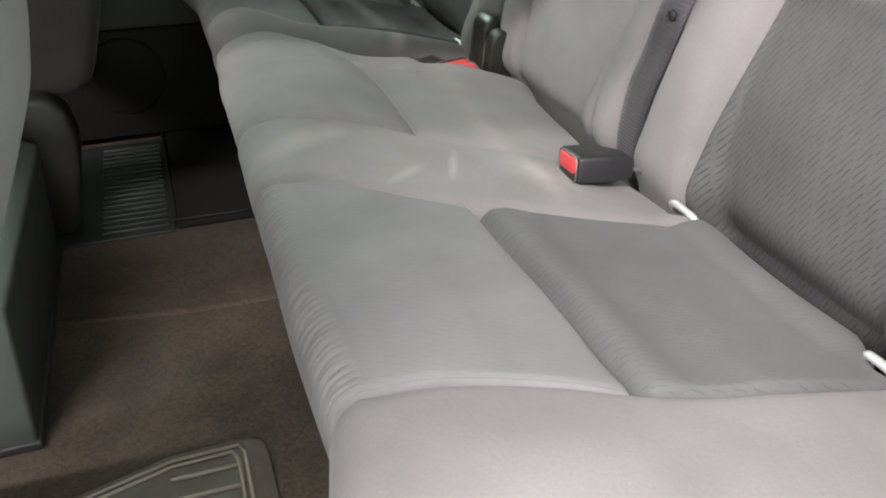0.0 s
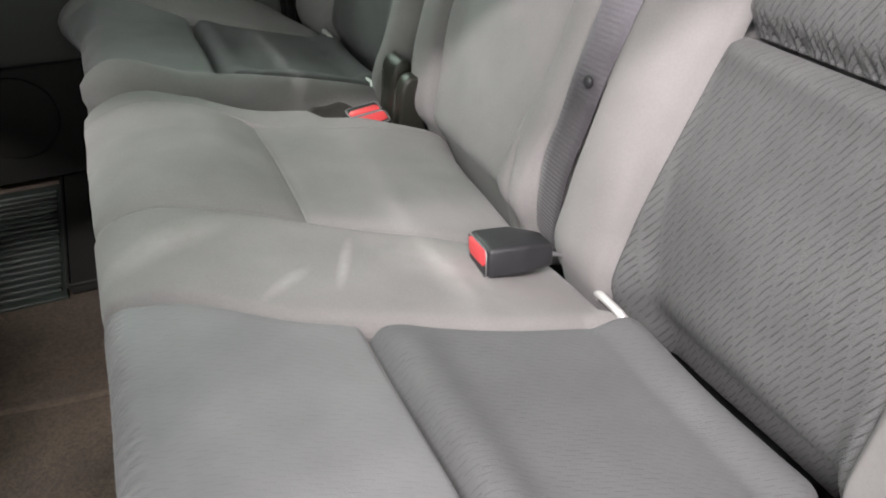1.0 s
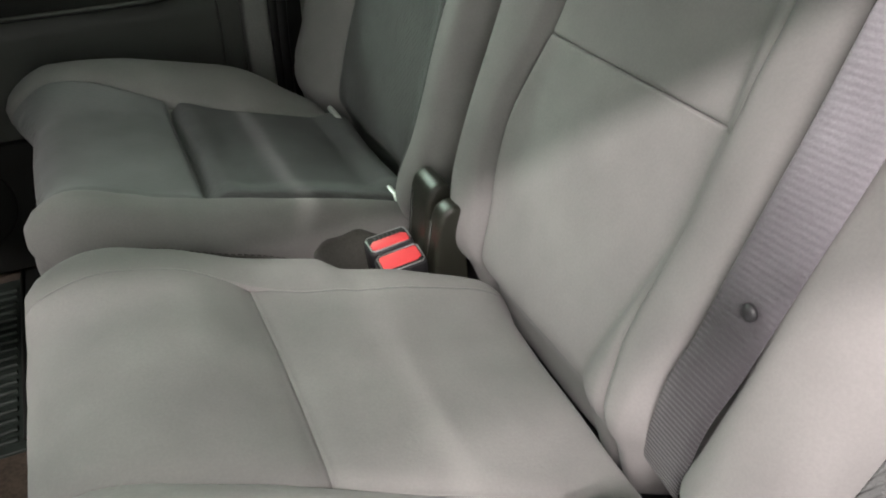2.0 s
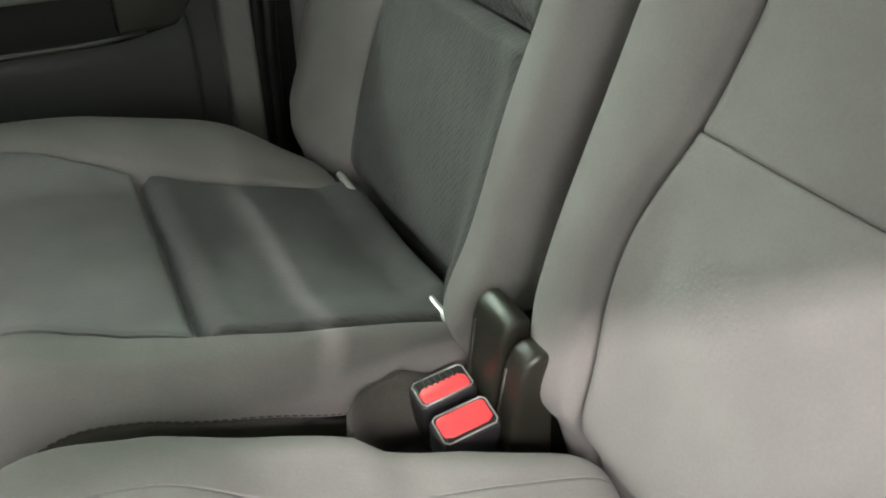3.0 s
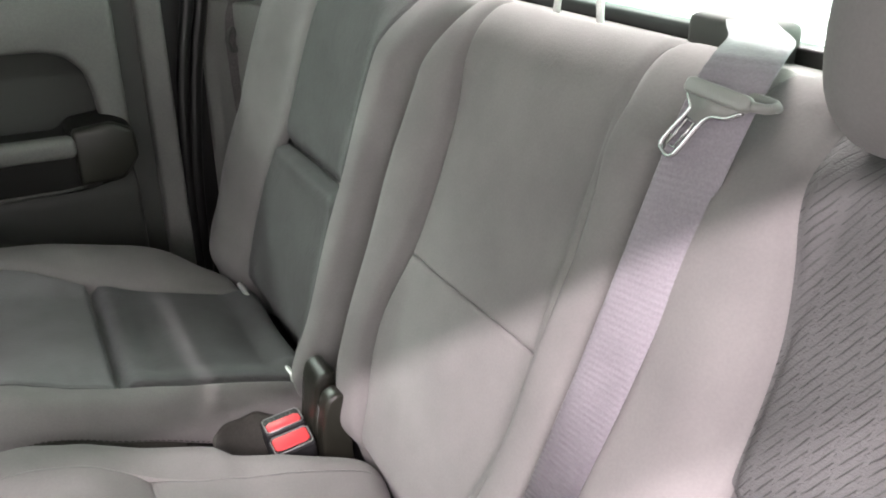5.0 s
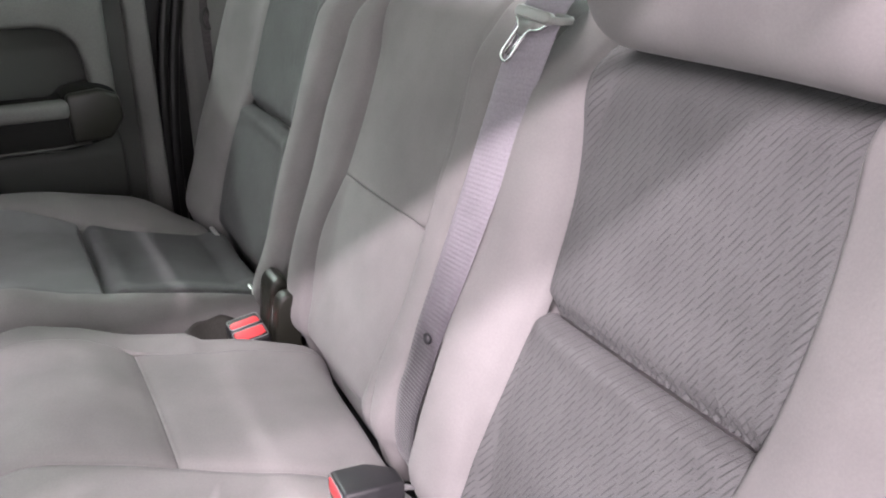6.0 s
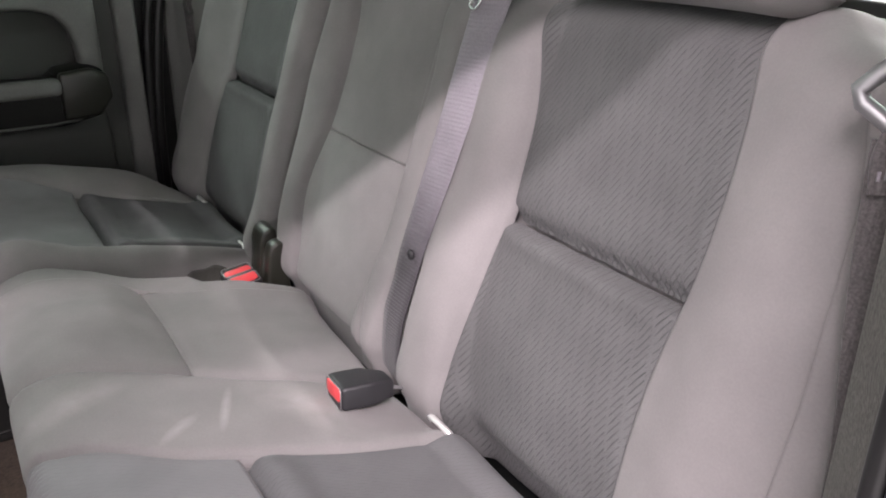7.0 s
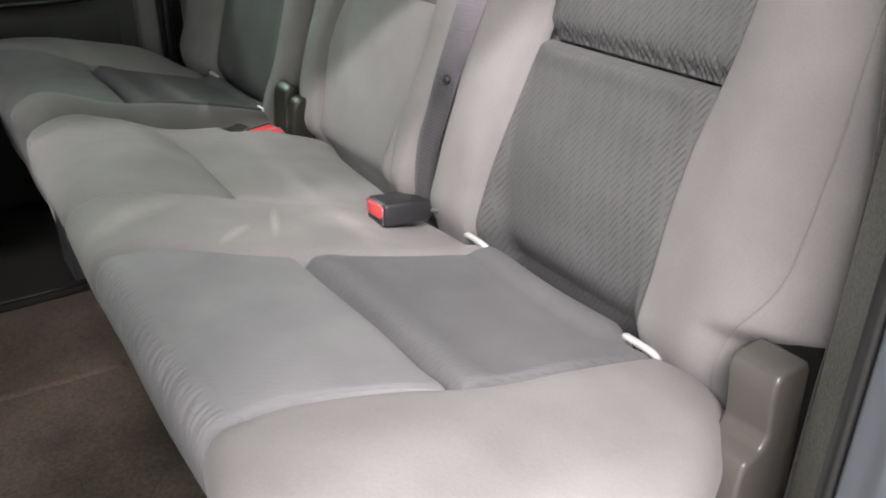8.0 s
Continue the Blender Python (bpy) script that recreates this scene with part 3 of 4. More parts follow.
def seat_height_b(x, y, z):
    h = 0.014 * bumpy(y, 1.245, 0.07) + 0.036 * bumpy(y, 1.67, 0.11) * step(z, 0.35, 0.41) + 0.026 * bumpy(y, 1.27, 0.10) * step(-x, 0.22, 0.37) * step(z, 0.40, 0.424) - (0.010 + 0.008 * bumpy(y, 1.22, 0.1)) * step(-x, 0.38, 0.42)
    h = h + 0.004 * bumpy(y, 1.44, 0.15) * bumpy(x, -0.12, 0.12)
    h = h + 0.02 * step(x, -0.04, 0.0) * step(y, 1.26, 1.30) * (1 - step(y, 1.54, 1.58))
    h = h + np.interp(x, B_CREST[0], B_CREST[1]) * bumpy(y, 1.28, 0.09)
    return h + 0.0015 * np.sin(21 * y + 11 * x) + 0.001 * np.sin(37 * x - 19 * y)


seat_a = empty("rear_seat", "wide grey cloth rear bench seat with dark woven insert", "car seat", "rear seats")
pad_a = Pad(SEAT_PROFILE, (along([(-0.44, 0.15), (-0.13, 0.15), (-0.06, 0.17), (-0.01, 0.20), (0.04, 0.21)]), along([(-0.44, 1.145), (-0.40, 1.185), (-0.28, 1.19), (-0.20, 1.168), (-0.16, 1.145), (-0.13, 1.112), (-0.10, 1.098), (-0.05, 1.082), (0.0, 1.07), (0.04, 1.06)])), 0.05, seat_height_a)
CR = pad_a.at(0, -0.232, 40, 200)
A0, A1 = 0.01, pad_a.length - 0.005
S1 = along([(-0.45, 0.37), (-0.425, 0.38), (-0.407, 0.377), (-0.369, 0.374), (-0.324, 0.362), (-0.286, 0.345), (-0.238, 0.331), (-0.187, 0.318), (-0.12, 0.311), (0.03, 0.316)])
S2 = along([(-0.45, 0.725), (-0.43, 0.72), (-0.406, 0.711), (-0.367, 0.697), (-0.316, 0.656), (-0.288, 0.641), (-0.243, 0.638), (-0.197, 0.621), (-0.148, 0.602), (-0.092, 0.594), (0.03, 0.596)])
S3 = along([(-0.45, 0.87), (-0.403, 0.868), (-0.36, 0.854), (-0.305, 0.838), (-0.247, 0.823), (-0.189, 0.801), (-0.131, 0.779), (-0.08, 0.757), (0.03, 0.72)])
S4 = along([(-0.45, 1.10), (-0.30, 1.105), (-0.232, 1.085), (-0.12, 1.035), (0.03, 1.02)])
FRONT = pad_a.at(0, -0.430, 200, 330)
far_below = lambda x, z: pad_a.ends[0](x, z) + 0.05 - 0.05 * math.pi / 2 - 0.16
far_above = lambda x, z: pad_a.ends[1](x, z) - 0.05 + 0.05 * math.pi / 2 + 0.07
cush_a = pad_a.panel("cushion", CLOTH, seat_a, A0, A1, lambda x, z: pad_a.ends[0](x, z) + 0.06, lambda x, z: pad_a.ends[1](x, z) - 0.06, 60, 60, (0, 0, 0, 0), sunk=0.02, label="padded seat cushion")
pad_a.panel("side_bolster", CLOTH, cush_a, A0, A1, far_below, S1, 110, 40, (0, 0, 0, 1))
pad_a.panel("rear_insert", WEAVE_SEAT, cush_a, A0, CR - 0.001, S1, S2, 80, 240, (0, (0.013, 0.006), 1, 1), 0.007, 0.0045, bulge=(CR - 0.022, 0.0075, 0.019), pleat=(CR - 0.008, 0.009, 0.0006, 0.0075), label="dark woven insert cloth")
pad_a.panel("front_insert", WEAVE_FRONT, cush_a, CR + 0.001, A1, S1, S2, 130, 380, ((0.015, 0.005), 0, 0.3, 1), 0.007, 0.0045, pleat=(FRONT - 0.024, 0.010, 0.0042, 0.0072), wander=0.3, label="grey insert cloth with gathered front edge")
pad_a.panel("middle_panel", CLOTH, cush_a, A0, A1, S2, S3, 110, 50, (0, 0, 1, 0.75), 0.006, 0.008)
pad_a.panel("centre_rear_panel", CLOTH, cush_a, A0, CR, S3, S4, 50, 50, (0, (0.004, 0.012), 0.75, 0.03), 0.006, 0.011)
pad_a.panel("centre_front_panel", CLOTH, cush_a, CR, A1, S3, S4, 80, 50, ((0.005, 0.01), 0, 0.75, 0.03), 0.006, 0.011)
pad_a.panel("centre_bolster", CLOTH, cush_a, A0, A1, S4, far_above, 110, 50, (0, 0, 0.03, 0))

seat_b = empty("rear_seat", "narrow grey cloth rear seat with dark woven insert, in shade", "car seat", "rear seats")
pad_b = Pad(SEAT_PROFILE, (along([(-0.44, 1.225), (-0.40, 1.20), (-0.15, 1.20), (-0.12, 1.205), (0.04, 1.205)]), along([(-0.44, 1.76), (-0.38, 1.80), (-0.28, 1.80), (-0.20, 1.77), (-0.06, 1.68), (0.04, 1.66)])), 0.04, seat_height_b)
S5 = along([(-0.45, 1.32), (-0.377, 1.327), (-0.316, 1.303), (-0.274, 1.29), (-0.23, 1.272), (-0.166, 1.252), (-0.089, 1.25), (0.03, 1.245)])
S6 = along([(-0.45, 1.64), (-0.363, 1.642), (-0.28, 1.612), (-0.232, 1.6), (-0.15, 1.572), (-0.076, 1.558), (0.03, 1.556)])
b_below = lambda x, z: pad_b.ends[0](x, z) + 0.04 - 0.04 * math.pi / 2 - 0.09
b_above = lambda x, z: pad_b.ends[1](x, z) - 0.04 + 0.04 * math.pi / 2 + 0.07
cush_b = pad_b.panel("cushion", CLOTH, seat_b, A0, A1, lambda x, z: pad_b.ends[0](x, z) + 0.05, lambda x, z: pad_b.ends[1](x, z) - 0.05, 60, 60, (0, 0, 0, 0), sunk=0.02, label="padded seat cushion")
SP = along([(-0.45, 1.15), (-0.40, 1.176), (-0.34, 1.196), (-0.28, 1.196), (-0.19, 1.182), (-0.138, 1.169), (0.03, 1.16)])
pad_b.panel("lower_side", SIDE_CLOTH, cush_b, A0, A1, b_below, SP, 110, 24, (0, 0, 0, (0.004, 0.004)), label="dark cloth side below the stitched seam")
pad_b.panel("side_bolster", CLOTH, cush_b, A0, A1, SP, S5, 110, 40, (0, 0, (0.003, 0.003), 1))
sp_a = np.linspace(CR - 0.11, FRONT - 0.03, 130)
sp_x = pad_b.base(sp_a)[0]
sp_pts = pad_b.place(sp_a, SP(sp_x[:, 0], sp_x[:, 1]) - 0.004, np.full(130, -0.0004))
thread = bmesh.new()
for k in range(0, 128, 3):
    stitch_me = bpy.data.meshes.new("stitch")
    tube_bm([tuple(sp_pts[k]), tuple(sp_pts[k + 1]), tuple(sp_pts[k + 2] * 0.9 + sp_pts[k + 1] * 0.1)], 0.0006, 6).to_mesh(stitch_me)
    thread.from_mesh(stitch_me)
    bpy.data.meshes.remove(stitch_me)
part("stitching", thread, SIDE_CLOTH, cush_b, "dark thread stitches along the side seam")
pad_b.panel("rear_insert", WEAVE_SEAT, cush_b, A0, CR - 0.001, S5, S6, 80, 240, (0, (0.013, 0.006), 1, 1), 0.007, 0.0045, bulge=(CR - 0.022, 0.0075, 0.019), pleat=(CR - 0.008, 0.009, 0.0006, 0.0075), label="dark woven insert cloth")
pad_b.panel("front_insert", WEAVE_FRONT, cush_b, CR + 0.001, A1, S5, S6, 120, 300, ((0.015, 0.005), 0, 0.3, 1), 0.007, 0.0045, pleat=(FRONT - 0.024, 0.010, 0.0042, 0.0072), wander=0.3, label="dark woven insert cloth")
pad_b.panel("outer_bolster", CLOTH, cush_b, A0, A1, S6, b_above, 110, 40, (0, 0, 1, 0))

# ---- rear bench: backrests ----
BACK_PROFILE = [(0.27, 0.72), (0.272, 0.82), (0.25, 0.868), (0.212, 0.883), (0.178, 0.868), (0.155, 0.835), (0.135, 0.78), (0.108, 0.70), (0.082, 0.617), (0.052, 0.525), (0.026, 0.44), (0.010, 0.40), (0.004, 0.376), (0.007, 0.352), (0.014, 0.322), (0.022, 0.295)]


def insert_area(y, lo, hi):
    return step(y, lo, lo + 0.04) * (1 - step(y, hi - 0.045, hi))


def tucked(lo, hi, deep):
    """The insert's lower end drawn back into the crease."""
    return lambda y, z: deep * np.clip((0.505 - z) / 0.15, 0, 1.1) ** 2 * insert_area(y, lo, hi)


def back_height_a(x, y, z):
    low = step(z, 0.34, 0.46)
    side = y - 0.038 * (1 - step(z, 0.36, 0.56))
    h = (0.026 + 0.009 * (1 - step(z, 0.48, 0.68))) * padded(y, 0.668, 0.064) + 0.026 * padded(side, 0.778, 0.050)
    h = h + 0.022 * bumpy(y, 1.125, 0.08) + 0.028 * bumpy(y, 0.27, 0.10)
    h = h * (0.4 + 0.6 * low) * (1 - step(z, 0.80, 0.875))
    h = h + 0.006 * bumpy(y, 0.48, 0.15) * bumpy(z, 0.50, 0.14) + 0.006 * bumpy(y, 0.95, 0.13) * bumpy(z, 0.50, 0.14)
    insert = insert_area(y, 0.345, 0.635)
    h = h - (0.007 + 0.006 * step(y, 0.79, 0.83)) * (1 - step(z, 0.35, 0.395)) * (1 - insert)
    h = h - 0.02 * bumpy(side, 0.722, 0.036) * (1 - step(z, 0.45, 0.57))
    h = h - step(z, 0.825, 0.885) * (0.058 * (1 - step(y, 0.20, 0.38)) + 0.026 * step(y, 0.30, 0.40) * (1 - step(y, 0.61, 0.675)))
    return h + 0.0012 * np.sin(19 * y + 13 * z) + 0.001 * np.sin(31 * z - 23 * y)


def back_height_b(x, y, z):
    h = 0.026 * bumpy(y, 1.225, 0.09) + 0.026 * bumpy(y, 1.68, 0.11)
    h = (h + 0.006 * bumpy(y, 1.44, 0.15) * bumpy(z, 0.50, 0.14)) * (1 - step(z, 0.80, 0.875))
    insert = insert_area(y, 1.265, 1.59)
    h = h - 0.007 * (1 - step(z, 0.345, 0.385)) * (1 - insert)
    return h + 0.0012 * np.sin(19 * y + 13 * z) + 0.001 * np.sin(31 * z - 23 * y)


pbk = Pad(BACK_PROFILE, (lambda x, z: 0.238 - 0.068 * step(z, 0.414, 0.440) + 0.045 * step(z, 0.55, 0.85) + 0.035 * step(z, 0.80, 0.90), along([(0.32, 1.125), (0.37, 1.135), (0.44, 1.172), (0.54, 1.179), (0.60, 1.181), (0.65, 1.177), (0.75, 1.165), (0.90, 1.15)], 1)), 0.045, back_height_a)
pbk.tuck = tucked(0.345, 0.635, 0.042)
T0, T1 = 0.005, pbk.length - 0.005
SEAM = pbk.at(1, 0.617, 150, 400)
B1 = along([(0.32, 0.348), (0.425, 0.356), (0.472, 0.358), (0.53, 0.357), (0.58, 0.356), (0.615, 0.35), (0.659, 0.343), (0.699, 0.342), (0.732, 0.344), (0.771, 0.351), (0.81, 0.36), (0.844, 0.37), (0.9, 0.38)], 1)
B2 = along([(0.32, 0.63), (0.403, 0.623), (0.437, 0.622), (0.482, 0.617), (0.531, 0.613), (0.582, 0.611), (0.628, 0.608), (0.698, 0.606), (0.746, 0.61), (0.803, 0.624), (0.847, 0.641), (0.9, 0.65)], 1)
B3 = along([(0.32, 0.762), (0.42, 0.75), (0.5, 0.735), (0.6, 0.722), (0.90, 0.715)], 1)
B4 = along([(0.32, 0.815), (0.43, 0.818), (0.474, 0.82), (0.525, 0.82), (0.567, 0.817), (0.623, 0.812), (0.679, 0.802), (0.724, 0.797), (0.762, 0.8), (0.797, 0.807), (0.831, 0.815), (0.9, 0.83)], 1)
B5 = along([(0.32, 1.06), (0.38, 1.07), (0.433, 1.078), (0.484, 1.088), (0.538, 1.092), (0.592, 1.08), (0.62, 1.072), (0.648, 1.069), (0.7, 1.068), (0.754, 1.07), (0.793, 1.07), (0.841, 1.084), (0.9, 1.1)], 1)
bk_below = lambda x, z: pbk.ends[0](x, z) + 0.045 - 0.045 * math.pi / 2 - 0.09
bk_above = lambda x, z: pbk.ends[1](x, z) - 0.045 + 0.045 * math.pi / 2 + 0.09
PLEAT = (SEAM - 0.008, 0.011, 0.0036, 0.0084)
BULGE = (SEAM - 0.045, 0.003, 0.02)
LIP = (SEAM + 0.016, 0.006, 0.014)
back_a = pbk.panel("backrest", CLOTH_BACK, seat_a, T0, T1, lambda x, z: pbk.ends[0](x, z) + 0.055, lambda x, z: pbk.ends[1](x, z) - 0.055, 60, 60, (0, 0, 0, 0), sunk=0.05, label="padded backrest")
B0 = along([(0.32, 0.258), (0.42, 0.242), (0.47, 0.212), (0.60, 0.213), (0.75, 0.226), (0.90, 0.27)], 1)
pbk.panel("side_panel", CLOTH_BACK, back_a, T0, T1, bk_below, B0, 120, 40, (0, 0, 0, (0.0008, 0.003)), 0.007, 0.004)
pbk.panel("outer_bolster", CLOTH_BACK, back_a, T0, T1, B0, B1, 120, 40, (0, 0, (0.0008, 0.003), 0.7), 0.007, 0.004)
pbk.panel("upper_insert", WEAVE_BACK, back_a, T0, SEAM, B1, B2, 130, 420, (0, (0.017, 0.013), 0.7, 0.7), pleat=PLEAT, bulge=BULGE, label="dark woven insert cloth gathered along its seam")
pbk.panel("lower_insert", WEAVE_BACK, back_a, SEAM + 0.003, T1, B1, B2, 90, 80, ((0.010, 0.005), 0, 0.7, 0.7), bulge=LIP, label="dark woven insert cloth")
pbk.panel("inner_bolster", CLOTH_BACK, back_a, T0, T1, B2, B3, 120, 30, (0, 0, 0.7, 1.2))
pbk.panel("belt_side_bolster", CLOTH_BACK, back_a, T0, T1, B3, B4, 120, 30, (0, 0, 1.2, 0.6))
pbk.panel("centre_upper_panel", CLOTH_BACK, back_a, T0, SEAM, B4, B5, 80, 60, (0, (0.0016, 0.003), 0.6, (0.012, 0.006)))
pbk.panel("centre_lower_panel", CLOTH_BACK, back_a, SEAM + 0.001, T1, B4, B5, 70, 60, ((0.001, 0.002), 0, 0.6, (0.012, 0.006)))
pbk.panel("centre_bolster", CLOTH_BACK, back_a, T0, T1, B5, bk_above, 120, 40, (0, 0, (0.012, 0.006), 0))

pbb = Pad(BACK_PROFILE, (along([(0.32, 1.20), (0.43, 1.192), (0.60, 1.191), (0.75, 1.18), (0.90, 1.17)], 1), along([(0.32, 1.79), (0.50, 1.83), (0.65, 1.80), (0.75, 1.77), (0.90, 1.72)], 1)), 0.03, back_height_b)
pbb.tuck = tucked(1.265, 1.59, 0.026)
B6 = along([(0.32, 1.26), (0.42, 1.265), (0.55, 1.262), (0.65, 1.256), (0.78, 1.25), (0.90, 1.245)], 1)
B7 = along([(0.32, 1.57), (0.4, 1.573), (0.45, 1.586), (0.506, 1.586), (0.55, 1.583), (0.6, 1.562), (0.63, 1.545), (0.72, 1.54), (0.9, 1.53)], 1)
bb_below = lambda x, z: pbb.ends[0](x, z) + 0.03 - 0.03 * math.pi / 2 - 0.09
bb_above = lambda x, z: pbb.ends[1](x, z) - 0.03 + 0.03 * math.pi / 2 + 0.09
back_b = pbb.panel("backrest", CLOTH_BACK, seat_b, T0, T1, lambda x, z: pbb.ends[0](x, z) + 0.05, lambda x, z: pbb.ends[1](x, z) - 0.05, 60, 60, (0, 0, 0, 0), sunk=0.05, label="padded backrest")
pbb.panel("inner_bolster", CLOTH_BACK, back_b, T0, T1, bb_below, B6, 120, 40, (0, 0, 0, 0.7))
pbb.panel("upper_insert", WEAVE_BACK, back_b, T0, SEAM, B6, B7, 110, 300, (0, (0.017, 0.013), 0.7, 0.7), pleat=PLEAT, bulge=BULGE, label="dark woven insert cloth")
pbb.panel("lower_insert", WEAVE_BACK, back_b, SEAM + 0.003, T1, B6, B7, 90, 80, ((0.010, 0.005), 0, 0.7, 0.7), bulge=LIP, label="dark woven insert cloth")
pbb.panel("outer_bolster", CLOTH_BACK, back_b, T0, T1, B7, bb_above, 120, 40, (0, 0, 0.7, 0))

# headrest
HEAD_PROFILE = [(x + 0.045, z - 0.032) for x, z in ((0.19, 0.90), (0.20, 0.98), (0.185, 1.06), (0.14, 1.085), (0.09, 1.065), (0.065, 1.0), (0.068, 0.938), (0.092, 0.902), (0.14, 0.887), (0.178, 0.888), (0.19, 0.90))]
phd = Pad(HEAD_PROFILE[::-1], (const(0.325), const(0.635)), 0.045, lambda x, y, z: 0.002 * np.sin(15 * y + 20 * z))
phd.normal = -phd.normal if (phd.normal[200] @ (phd.curve[200] - np.array([0.175, 0.95]))) < 0 else phd.normal
head = phd.panel("headrest", CLOTH_BACK, seat_a, 0, phd.length, const(0.325 + 0.045 - 0.045 * math.pi / 2), const(0.635 - 0.045 + 0.045 * math.pi / 2), 90, 60, (0, 0, 0, 0), label="grey cloth headrest")
for edge, out in ((0.325, -1), (0.635, 1)):
    arc = np.linspace(0, phd.length, 72, endpoint=False)
    flat = phd.base(arc)[0] - 0.045 * phd.base(arc)[1]
    bm = bmesh.new()
    outer = [bm.verts.new((p[0], edge + out * 0.001, p[1])) for p in flat]
    mid = flat.mean(0)
    inner = [bm.verts.new((mid[0] + 0.5 * (p[0] - mid[0]), edge + out * 0.006, mid[1] + 0.5 * (p[1] - mid[1]))) for p in flat]
    for k in range(72):
        bm.faces.new((outer[k], outer[(k + 1) % 72], inner[(k + 1) % 72], inner[k]))
    bm.faces.new(inner)
    part("end_panel", bm, CLOTH_BACK, head)
for yy in (0.43, 0.56):
    part("post", tube_bm([(0.205, yy, 0.90), (0.215, yy, 0.85)], 0.007), CHROME, head, "steel headrest post")


# ---- belts, buckles and anchors ----
belt = empty("centre_seat_belt", "lilac-grey shoulder belt lying on the backrest", "seat belt")
STRAP = [(0.40, 0.92, 0.872), (0.31, 0.835, 0.885), (0.215, 0.745, 0.898), (0.165, 0.71, 0.897), (0.139, 0.702, 0.876), (0.119, 0.704, 0.826), (0.091, 0.708, 0.742), (0.063, 0.712, 0.66), (0.046, 0.716, 0.61), (0.026, 0.721, 0.55), (0.016, 0.729, 0.50), (0.009, 0.740, 0.455), (0.008, 0.749, 0.405), (0.014, 0.760, 0.36), (0.028, 0.766, 0.335)]
SIDES = [(-0.7, 0.7, 0), (-0.7, 0.72, 0), (-0.6, 0.8, 0), (-0.3, 0.95, 0)] + [(0, 1, 0)] * 6 + [(0.03, 1, 0.04), (0.05, 1, 0.1), (0.05, 1, 0.12), (0.05, 1, 0.12), (0.05, 1, 0.12)]
part("webbing", ribbon_bm(STRAP, SIDES, 0.048, 0.0018, 110), WEBBING, belt, "lilac-grey ribbed webbing, shade painted into its lower end")
bm = bmesh.new()
bmesh.ops.create_uvsphere(bm, u_segments=16, v_segments=10, radius=0.0065, matrix=Matrix.Translation((0.021, 0.716, 0.547)) @ Matrix.Diagonal((0.6, 1, 1, 1)))
part("stop_button", bm, BLACK_PLASTIC, belt, "round plastic stop button")
tongue = part("tongue", prism_bm([(-0.037, 0.0), (-0.035, 0.008), (-0.03, 0.010), (0.03, 0.010), (0.036, 0.006), (0.036, 0.0), (0.03, -0.004), (-0.033, -0.004)], 2, -0.001, 0.009, 0.0025, 3), TONGUE, belt, "grey plastic belt tongue head")
part("loop", tube_bm([(-0.034, 0.003, 0.003), (0.034, 0.003, 0.003), (0.043, 0.005, -0.003), (0.044, 0.009, -0.014), (0.036, 0.011, -0.02), (-0.034, 0.011, -0.02), (-0.041, 0.008, -0.012), (-0.041, 0.005, -0.003)], 0.0042, 10, 0, True), TONGUE, tongue, "grey plastic loop round the belt")
part("latch_frame", tube_bm([(0.030, -0.004, 0.004), (0.018, -0.012, 0.004), (0.002, -0.016, 0.004), (-0.006, -0.026, 0.004), (-0.016, -0.052, 0.004), (-0.022, -0.058, 0.004), (-0.032, -0.056, 0.004), (-0.036, -0.048, 0.004), (-0.023, -0.018, 0.004), (-0.024, -0.012, 0.004), (-0.032, -0.004, 0.004)], 0.002, 8, 70), CHROME, tongue, "bright steel edge of the latch plate")
part("latch_plate", prism_bm([(-0.03, -0.003), (0.029, -0.003), (0.017, -0.012), (0.001, -0.016), (-0.008, -0.024), (-0.021, -0.022), (-0.023, -0.013)], 2, 0.002, 0.005), TONGUE, tongue, "grey coated latch plate")
part("slot_edge", tube_bm([(-0.011, -0.025, 0.004), (-0.021, -0.05, 0.004), (-0.030, -0.049, 0.004), (-0.020, -0.024, 0.004)], 0.0013, 8, 0, True), CHROME, tongue, "bright edge of the latch slot")
tx = Vector((0.0, -1.0, 0.05)).normalized()
ty = Vector((0.33, -0.38, 0.86)).normalized()
ty = (ty - tx * ty.dot(tx)).normalized()
tz = tx.cross(ty)
tongue.matrix_basis = Matrix.Translation((0.130, 0.698, 0.874)) @ Matrix((tx, ty, tz)).transposed().to_4x4() @ Matrix.Rotation(radians(-6), 4, "Z") @ Matrix.Scale(0.82, 4)

gb = empty("belt_guide", "dark plastic belt guide on the rear sill", "belt guide")
part("bezel", box_bm(0.375, 0.425, 0.87, 0.985, 0.80, 0.875, 0.01), DARK_TRIM, gb)

near_belt = empty("outer_seat_belt", "dark grey belt hanging beside the backrest", "seat belt")
part("webbing", ribbon_bm([(0.062, 0.175, 0.812), (0.06, 0.172, 0.77), (0.05, 0.16, 0.69), (0.04, 0.145, 0.61), (0.035, 0.14, 0.5), (0.03, 0.14, 0.35), (0.03, 0.14, 0.05)], [(0.45, -0.85, 0)] * 7, 0.048, 0.0022, 60), DARK_WEBBING, near_belt, "dark ribbed webbing")
part("fold", ribbon_bm([(0.062, 0.17, 0.804), (0.055, 0.168, 0.812), (0.0515, 0.169, 0.804), (0.052, 0.169, 0.795), (0.052, 0.167, 0.782)], [(0.45, -0.85, 0)] * 5, 0.044, 0.003, 30), DARK_WEBBING, near_belt, "stitched fold of the webbing")
